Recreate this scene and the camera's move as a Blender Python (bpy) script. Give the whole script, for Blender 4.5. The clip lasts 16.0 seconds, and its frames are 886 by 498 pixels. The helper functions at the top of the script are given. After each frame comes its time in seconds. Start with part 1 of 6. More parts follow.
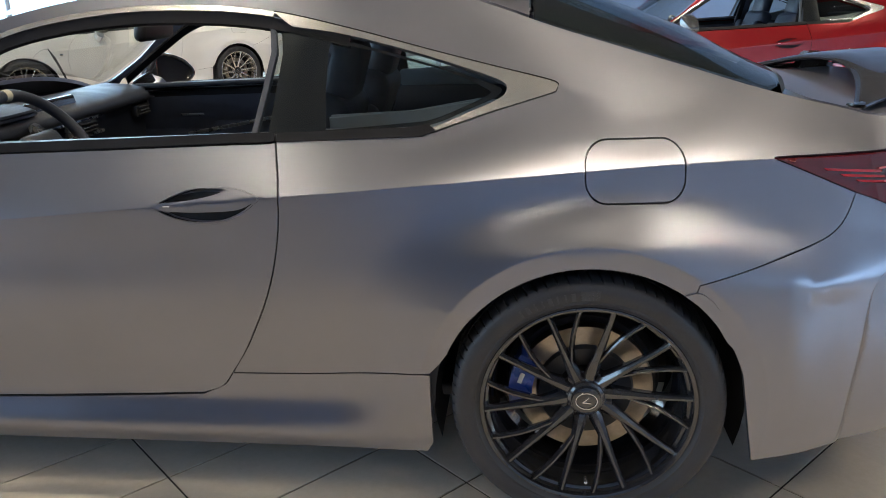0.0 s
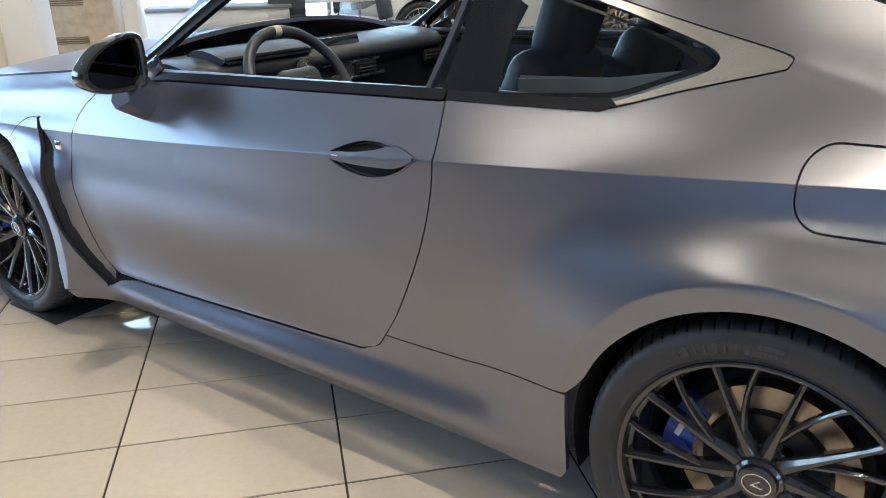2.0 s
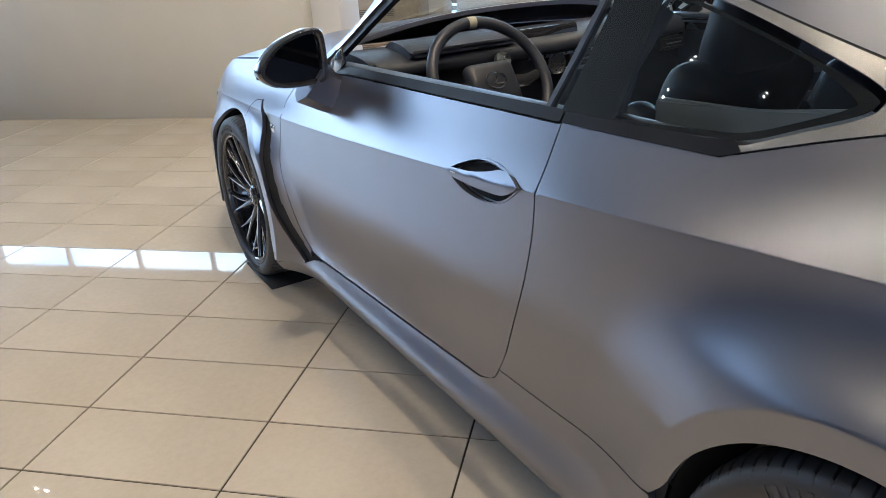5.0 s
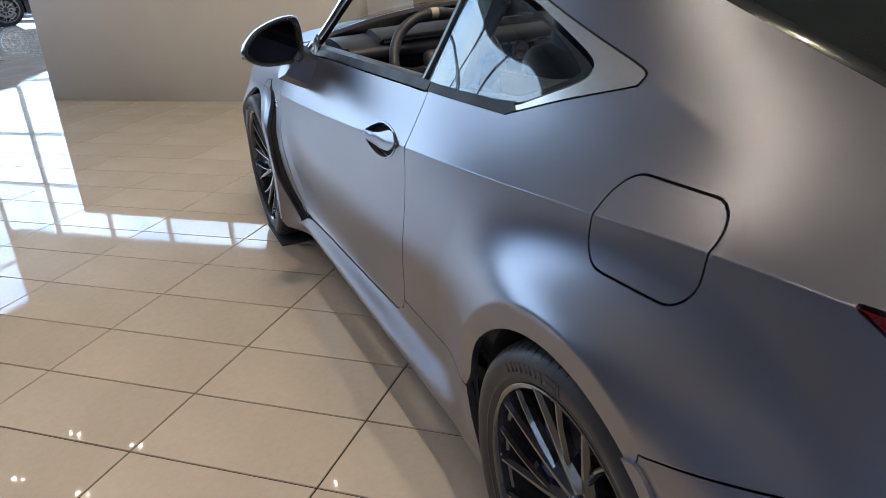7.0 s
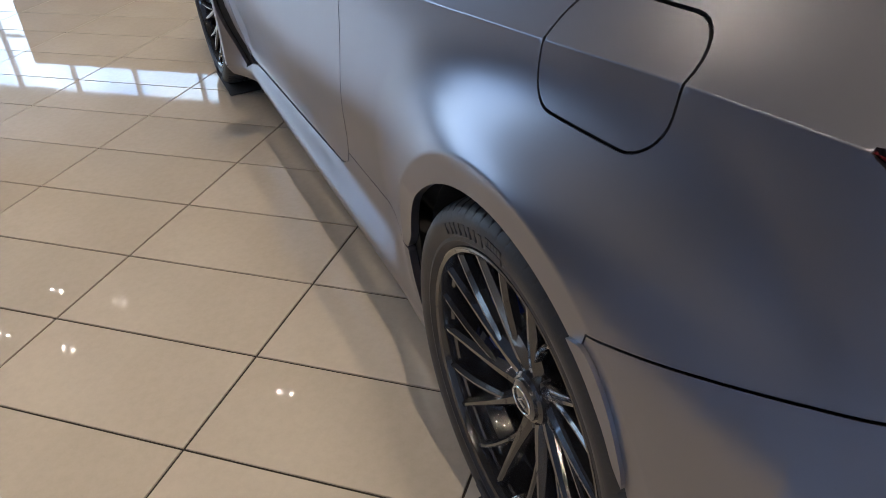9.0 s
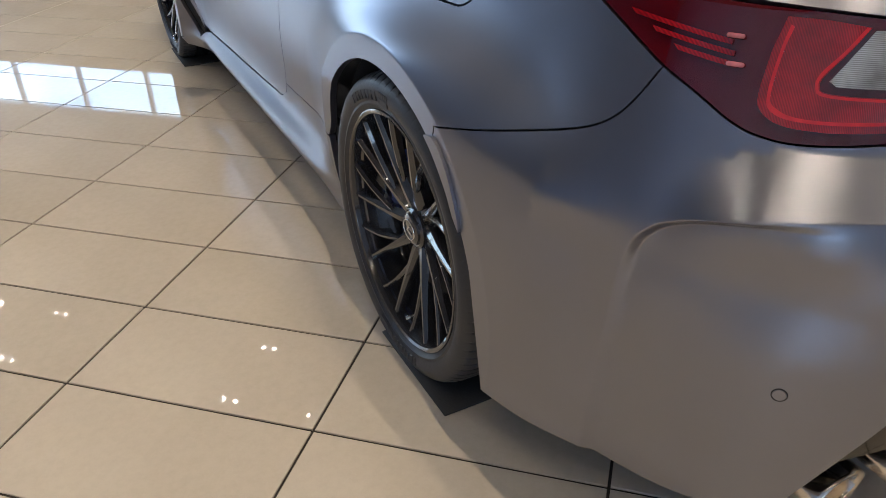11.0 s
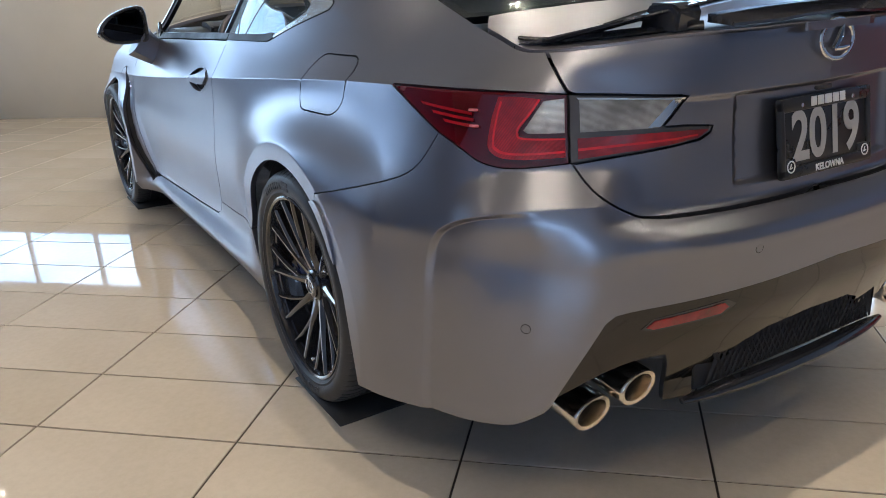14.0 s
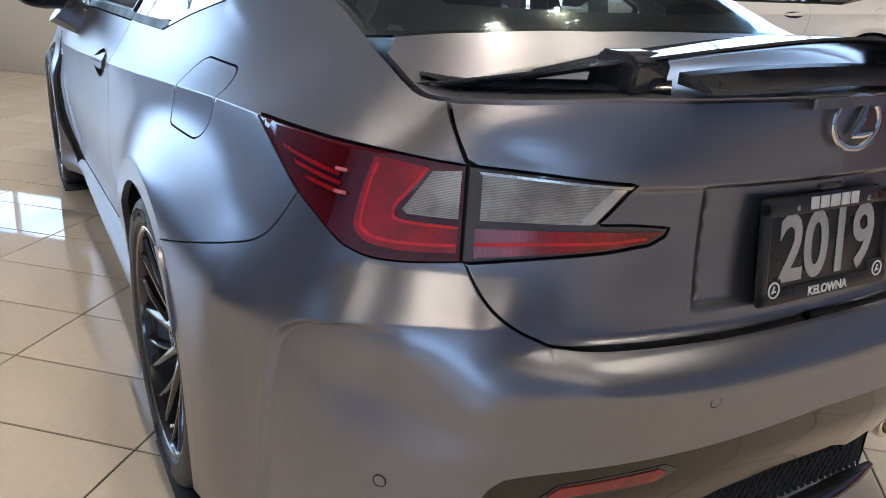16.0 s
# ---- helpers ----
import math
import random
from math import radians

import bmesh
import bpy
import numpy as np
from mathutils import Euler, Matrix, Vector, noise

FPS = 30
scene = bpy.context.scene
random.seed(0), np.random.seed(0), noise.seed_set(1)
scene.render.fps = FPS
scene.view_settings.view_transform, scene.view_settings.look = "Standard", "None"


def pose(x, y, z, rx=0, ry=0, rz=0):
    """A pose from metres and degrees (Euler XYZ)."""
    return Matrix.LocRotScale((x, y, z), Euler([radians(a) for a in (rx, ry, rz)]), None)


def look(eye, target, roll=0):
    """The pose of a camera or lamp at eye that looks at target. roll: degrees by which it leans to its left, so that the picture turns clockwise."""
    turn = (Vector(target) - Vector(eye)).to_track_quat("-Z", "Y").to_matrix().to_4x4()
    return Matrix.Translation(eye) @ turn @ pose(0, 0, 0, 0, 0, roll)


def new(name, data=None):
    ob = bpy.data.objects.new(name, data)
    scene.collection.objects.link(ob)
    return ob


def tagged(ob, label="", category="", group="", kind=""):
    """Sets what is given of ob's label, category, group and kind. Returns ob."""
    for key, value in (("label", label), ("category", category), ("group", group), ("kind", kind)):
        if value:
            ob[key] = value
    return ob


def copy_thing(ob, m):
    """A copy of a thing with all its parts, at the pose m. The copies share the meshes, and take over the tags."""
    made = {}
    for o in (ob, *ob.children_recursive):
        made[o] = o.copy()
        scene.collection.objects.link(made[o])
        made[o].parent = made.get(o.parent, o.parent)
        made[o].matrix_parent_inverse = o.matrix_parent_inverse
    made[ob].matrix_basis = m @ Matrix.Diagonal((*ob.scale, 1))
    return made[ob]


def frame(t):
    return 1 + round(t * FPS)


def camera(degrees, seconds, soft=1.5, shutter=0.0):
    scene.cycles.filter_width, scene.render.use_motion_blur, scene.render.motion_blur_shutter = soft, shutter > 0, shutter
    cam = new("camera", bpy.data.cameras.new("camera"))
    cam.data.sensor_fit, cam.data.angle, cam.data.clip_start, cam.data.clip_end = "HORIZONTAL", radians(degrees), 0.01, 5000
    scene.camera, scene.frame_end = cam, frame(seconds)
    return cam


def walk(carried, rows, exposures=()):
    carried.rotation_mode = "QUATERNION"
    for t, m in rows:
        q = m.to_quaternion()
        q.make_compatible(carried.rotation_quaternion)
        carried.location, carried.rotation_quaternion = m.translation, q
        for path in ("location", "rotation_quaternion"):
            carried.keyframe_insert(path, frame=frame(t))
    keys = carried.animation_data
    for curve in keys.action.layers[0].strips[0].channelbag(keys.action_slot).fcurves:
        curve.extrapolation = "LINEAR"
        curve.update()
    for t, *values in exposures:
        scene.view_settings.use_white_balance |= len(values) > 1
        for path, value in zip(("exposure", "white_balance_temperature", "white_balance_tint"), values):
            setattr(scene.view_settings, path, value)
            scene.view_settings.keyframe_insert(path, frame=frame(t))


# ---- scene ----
cam = camera(59.6, 16.0, soft=0.6)
PATH = [
    (0, (-0.115, -2.61, 1.337), (-0.319, -0.723, 0.703), -1.6),
    (0.5, (-0.047, -2.587, 1.323), (-0.256, -0.702, 0.688), -1.3),
    (1, (0.06, -2.478, 1.294), (-0.198, -0.602, 0.651), 1.8),
    (1.5, (0.128, -2.292, 1.323), (-0.595, -0.558, 0.638), -2.3),
    (2, (0.276, -2.179, 1.308), (-0.808, -0.663, 0.585), -1.1),
    (2.5, (0.371, -2.17, 1.327), (-0.865, -0.79, 0.573), -0.7),
    (3, (0.406, -2.155, 1.343), (-0.864, -0.809, 0.584), -1.7),
    (3.5, (0.422, -2.079, 1.355), (-0.841, -0.722, 0.605), -0.7),
    (4, (0.33, -1.887, 1.35), (-1.019, -0.607, 0.612), 2.2),
    (4.2, (0.303, -1.815, 1.359), (-1.115, -0.621, 0.609), 0.9),
    (6.3, (0.838, -1.57, 1.349), (-0.838, -0.8, 0.575), -3.8),
    (6.5, (0.889, -1.515, 1.343), (-0.786, -0.749, 0.565), -3.6),
    (7, (0.998, -1.434, 1.356), (-0.718, -0.756, 0.584), -4.4),
    (7.5, (1.038, -1.386, 1.356), (-0.694, -0.734, 0.598), -5.8),
    (8, (1.017, -1.329, 1.35), (-0.715, -0.674, 0.595), -6.1),
    (8.5, (0.881, -1.283, 1.293), (-0.763, -0.659, 0.339), -5.5),
    (8.7, (0.84, -1.277, 1.266), (-0.731, -0.674, 0.185), -5.3),
    (10.8, (1.321, -1.43, 1.196), (-0.203, -0.689, 0.132), -1.7),
    (11, (1.393, -1.432, 1.179), (-0.135, -0.669, 0.137), -1.5),
    (11.5, (1.579, -1.463, 1.154), (0.023, -0.656, 0.19), -1.0),
    (12, (1.696, -1.536, 1.157), (0.098, -0.621, 0.377), -0.3),
    (12.5, (1.808, -1.615, 1.165), (0.258, -0.605, 0.406), -0.2),
    (13, (1.939, -1.618, 1.158), (0.373, -0.622, 0.414), -1.4),
    (13.5, (2.018, -1.596, 1.159), (0.415, -0.631, 0.453), -2.4),
    (14, (2.047, -1.573, 1.166), (0.425, -0.61, 0.503), -2.7),
    (14.5, (2.043, -1.558, 1.169), (0.417, -0.587, 0.525), -2.5),
    (15, (2.029, -1.502, 1.186), (0.399, -0.526, 0.561), -1.6),
    (15.5, (1.929, -1.357, 1.174), (0.299, -0.38, 0.55), -1.0),
    (16, (1.755, -1.132, 1.198), (0.14, -0.176, 0.506), 3.5),
]
walk(cam, [(t, look(eye, target, roll)) for t, eye, target, roll in PATH], [(0, 0.34, 6350, 10), (1.5, 0.52, 6200, 9), (3, 0.36, 6150, 10), (4, 0.30, 6200, 11), (6.3, -0.17, 6450, 14), (8, -0.37, 6500, 16), (8.7, -0.33, 6500, 16), (10.8, -0.16, 6550, 14), (12.5, 0.05, 6350, 12), (14, -0.02, 6300, 13), (15.3, -0.10, 6300, 14), (16, 0.07, 6300, 14)])

# ---- light ----
world = bpy.data.worlds.new("sky")
scene.world = world
world.use_nodes = True
wn = world.node_tree
sky = wn.nodes.new("ShaderNodeTexSky")
sky.sky_type, sky.sun_disc = "NISHITA", False
sky.sun_elevation, sky.sun_rotation = radians(38), radians(120)
wn.nodes["Background"].inputs[1].default_value = 0.14
wn.links.new(sky.outputs[0], wn.nodes["Background"].inputs[0])

# the showroom stands at an angle to the car: a along the long side of the tiles, b across
TURN = radians(47.07)
CORNER = Vector((-7.74, -2.06, 0))
A_AX, B_AX = Vector((math.cos(TURN), math.sin(TURN), 0)), Vector((-math.sin(TURN), math.cos(TURN), 0))


def room(a, b, z=0.0):
    return CORNER + A_AX * a + B_AX * b + Vector((0, 0, z))


# lamps sit in clusters of four: places along a and across b
LAMP_A = [-8.0 + 2.2 * (k + 3.03 * n) for n in range(4) for k in (.50, 1.27)]
LAMP_B = [-9.0 + 2.2 * k for k in (-1.33, -.61, 1.70, 2.42, 5.45, 6.17)]
for i, j, watts in ((4, 2, 950), (5, 2, 330), (4, 3, 330), (5, 3, 340), (4, 1, 200), (5, 1, 180), (4, 0, 150), (6, 2, 240), (2, 2, 140), (2, 3, 110), (4, 4, 260), (5, 4, 300), (2, 1, 150), (6, 1, 150), (6, 4, 240)):
    data = bpy.data.lights.new("ceiling_spot_light", "SPOT")
    data.energy, data.color, data.shadow_soft_size, data.spot_size, data.spot_blend = watts, (1.0, 0.85, 0.64), 0.03, radians(150), 0.6
    new("ceiling_spot_light", data).location = room(LAMP_A[i] + .12, LAMP_B[j], 8.55)

# ---- materials ----
def nodes_of(name):
    m = bpy.data.materials.new(name)
    m.use_nodes = True
    nt = m.node_tree
    return m, nt, nt.nodes["Principled BSDF"]


def noise_node(nt, scale, detail=4, rough=0.55, coord="Object"):
    tc, nz = nt.nodes.new("ShaderNodeTexCoord"), nt.nodes.new("ShaderNodeTexNoise")
    nz.inputs["Scale"].default_value, nz.inputs["Detail"].default_value, nz.inputs["Roughness"].default_value = scale, detail, rough
    nt.links.new(tc.outputs[coord], nz.inputs["Vector"])
    return nz


def ramp(nt, src, lo, hi, p0=0.35, p1=0.65):
    r = nt.nodes.new("ShaderNodeValToRGB")
    r.color_ramp.elements[0].position, r.color_ramp.elements[1].position = p0, p1
    r.color_ramp.elements[0].color, r.color_ramp.elements[1].color = (*lo, 1), (*hi, 1)
    nt.links.new(src, r.inputs[0])
    return r


def surface(name, colour, rough=0.5, metal=0.0, vary=0.08, scale=6.0, bump=0.0, bscale=60.0, rvary=0.06, coat=0.0, spec=0.5, coat_rough=0.03):
    """A surface with broad and fine variation in colour, gloss and relief."""
    m, nt, p = nodes_of(name)
    big, fine = noise_node(nt, scale), noise_node(nt, bscale, 6)
    lo, hi = [max(c * (1 - vary), 0) for c in colour], [min(c * (1 + vary), 1) for c in colour]
    col = ramp(nt, big.outputs["Fac"], lo, hi)
    mix = nt.nodes.new("ShaderNodeMix")
    mix.data_type, mix.blend_type = "RGBA", "MULTIPLY"
    mix.inputs[0].default_value = 1.0
    grain = ramp(nt, fine.outputs["Fac"], (1 - vary * 0.6,) * 3, (1, 1, 1))
    nt.links.new(col.outputs[0], mix.inputs[6])
    nt.links.new(grain.outputs[0], mix.inputs[7])
    nt.links.new(mix.outputs[2], p.inputs["Base Color"])
    rr = ramp(nt, big.outputs["Fac"], (max(rough - rvary, 0.01),) * 3, (min(rough + rvary, 1),) * 3)
    nt.links.new(rr.outputs[0], p.inputs["Roughness"])
    p.inputs["Metallic"].default_value = metal
    p.inputs["Coat Weight"].default_value = coat
    p.inputs["Coat Roughness"].default_value = coat_rough
    p.inputs["Specular IOR Level"].default_value = spec
    if bump:
        b = nt.nodes.new("ShaderNodeBump")
        b.inputs["Strength"].default_value, b.inputs["Distance"].default_value = bump, 0.002
        nt.links.new(fine.outputs["Fac"], b.inputs["Height"])
        nt.links.new(b.outputs[0], p.inputs["Normal"])
    return m


def clear_glass(name, tint, rough=0.0, skin_gloss=0.08):
    """A thin pane: tinted see-through with a mirror-like skin."""
    m, nt, p = nodes_of(name)
    nt.nodes.remove(p)
    out = nt.nodes["Material Output"]
    tr, gl, mx, lw, pw, ma = (nt.nodes.new(k) for k in ("ShaderNodeBsdfTransparent", "ShaderNodeBsdfGlossy", "ShaderNodeMixShader", "ShaderNodeLayerWeight", "ShaderNodeMath", "ShaderNodeMath"))
    tr.inputs[0].default_value = (*tint, 1)
    gl.inputs["Roughness"].default_value = rough
    pw.operation, pw.inputs[1].default_value = "POWER", 3.4
    ma.operation, ma.inputs[1].default_value, ma.inputs[2].default_value = "MULTIPLY_ADD", 0.85, skin_gloss
    nt.links.new(lw.outputs["Facing"], pw.inputs[0])
    nt.links.new(pw.outputs[0], ma.inputs[0])
    nt.links.new(ma.outputs[0], mx.inputs[0])
    nt.links.new(tr.outputs[0], mx.inputs[1])
    nt.links.new(gl.outputs[0], mx.inputs[2])
    nt.links.new(mx.outputs[0], out.inputs[0])
    return m


def glow(name, colour, strength):
    m, nt, p = nodes_of(name)
    p.inputs["Base Color"].default_value = (*colour, 1)
    p.inputs["Emission Color"].default_value = (*colour, 1)
    p.inputs["Emission Strength"].default_value = strength
    return m


def tile_stone(name, island):
    """Polished beige porcelain, each tile a little apart in tone."""
    m, nt, p = nodes_of(name)
    big, fine = noise_node(nt, 1.6, 5, coord="Object"), noise_node(nt, 38, 6, 0.7)
    col = ramp(nt, big.outputs["Fac"], (0.53, 0.468, 0.382), (0.61, 0.545, 0.452), 0.3, 0.7)
    speck = ramp(nt, fine.outputs["Fac"], (0.93, 0.93, 0.92), (1.0, 1.0, 1.0), 0.3, 0.6)
    src = nt.nodes.new("ShaderNodeNewGeometry").outputs["Random Per Island"] if island else nt.nodes.new("ShaderNodeObjectInfo").outputs["Random"]
    tone = ramp(nt, src, (0.94, 0.94, 0.93), (1.0, 1.0, 1.0), 0.0, 1.0)
    prev = col.outputs[0]
    for k in (speck, tone):
        mix = nt.nodes.new("ShaderNodeMix")
        mix.data_type, mix.blend_type = "RGBA", "MULTIPLY"
        mix.inputs[0].default_value = 1.0
        nt.links.new(prev, mix.inputs[6])
        nt.links.new(k.outputs[0], mix.inputs[7])
        prev = mix.outputs[2]
    nt.links.new(prev, p.inputs["Base Color"])
    rr = ramp(nt, big.outputs["Fac"], (0.015,) * 3, (0.04,) * 3)
    nt.links.new(rr.outputs[0], p.inputs["Roughness"])
    p.inputs["IOR"].default_value = 1.62
    b = nt.nodes.new("ShaderNodeBump")
    b.inputs["Strength"].default_value, b.inputs["Distance"].default_value = 0.06, 0.002
    wave = noise_node(nt, 7, 2)
    nt.links.new(wave.outputs["Fac"], b.inputs["Height"])
    nt.links.new(b.outputs[0], p.inputs["Normal"])
    return m


def banded(name, axis, scale, lo, hi, metal, rough, depth):
    """A lens moulded in fine parallel steps."""
    m, nt, p = nodes_of(name)
    tc, wv = nt.nodes.new("ShaderNodeTexCoord"), nt.nodes.new("ShaderNodeTexWave")
    wv.wave_type, wv.bands_direction = "BANDS", axis
    wv.inputs["Scale"].default_value, wv.inputs["Distortion"].default_value, wv.inputs["Detail"].default_value = scale, 0.8, 2.0
    nt.links.new(tc.outputs["Object"], wv.inputs["Vector"])
    blot = noise_node(nt, 18, 3)
    col = ramp(nt, wv.outputs["Fac"], lo, hi, 0.1, 0.9)
    big = ramp(nt, blot.outputs["Fac"], (0.55, 0.53, 0.51), (1, 1, 1), 0.38, 0.62)
    mix = nt.nodes.new("ShaderNodeMix")
    mix.data_type, mix.blend_type = "RGBA", "MULTIPLY"
    mix.inputs[0].default_value = 1.0
    nt.links.new(col.outputs[0], mix.inputs[6])
    nt.links.new(big.outputs[0], mix.inputs[7])
    nt.links.new(mix.outputs[2], p.inputs["Base Color"])
    p.inputs["Metallic"].default_value, p.inputs["Roughness"].default_value = metal, rough
    p.inputs["Coat Weight"].default_value = 1.0
    b = nt.nodes.new("ShaderNodeBump")
    b.inputs["Strength"].default_value, b.inputs["Distance"].default_value = depth, 0.002
    nt.links.new(wv.outputs["Fac"], b.inputs["Height"])
    nt.links.new(b.outputs[0], p.inputs["Normal"])
    return m


def ribbed(name):
    """Clear lamp lens over a stepped reflector."""
    return banded(name, "Z", 150, (0.24, 0.23, 0.215), (0.42, 0.41, 0.39), 0.45, 0.22, 0.2)


def toothed(name, lo, hi):
    """Red light bar with fine upright teeth."""
    return banded(name, "Y", 170, lo, hi, 0.0, 0.14, 0.15)


def sky_sheet(name, strength):
    """Bright day sky with soft clouds, far outside the glazing."""
    m, nt, p = nodes_of(name)
    nz = noise_node(nt, 0.35, 6, 0.6)
    col = ramp(nt, nz.outputs["Fac"], (0.33, 0.56, 1.0), (0.68, 0.83, 1.0), 0.38, 0.62)
    p.inputs["Base Color"].default_value = (0, 0, 0, 1)
    nt.links.new(col.outputs[0], p.inputs["Emission Color"])
    p.inputs["Emission Strength"].default_value = strength
    return m


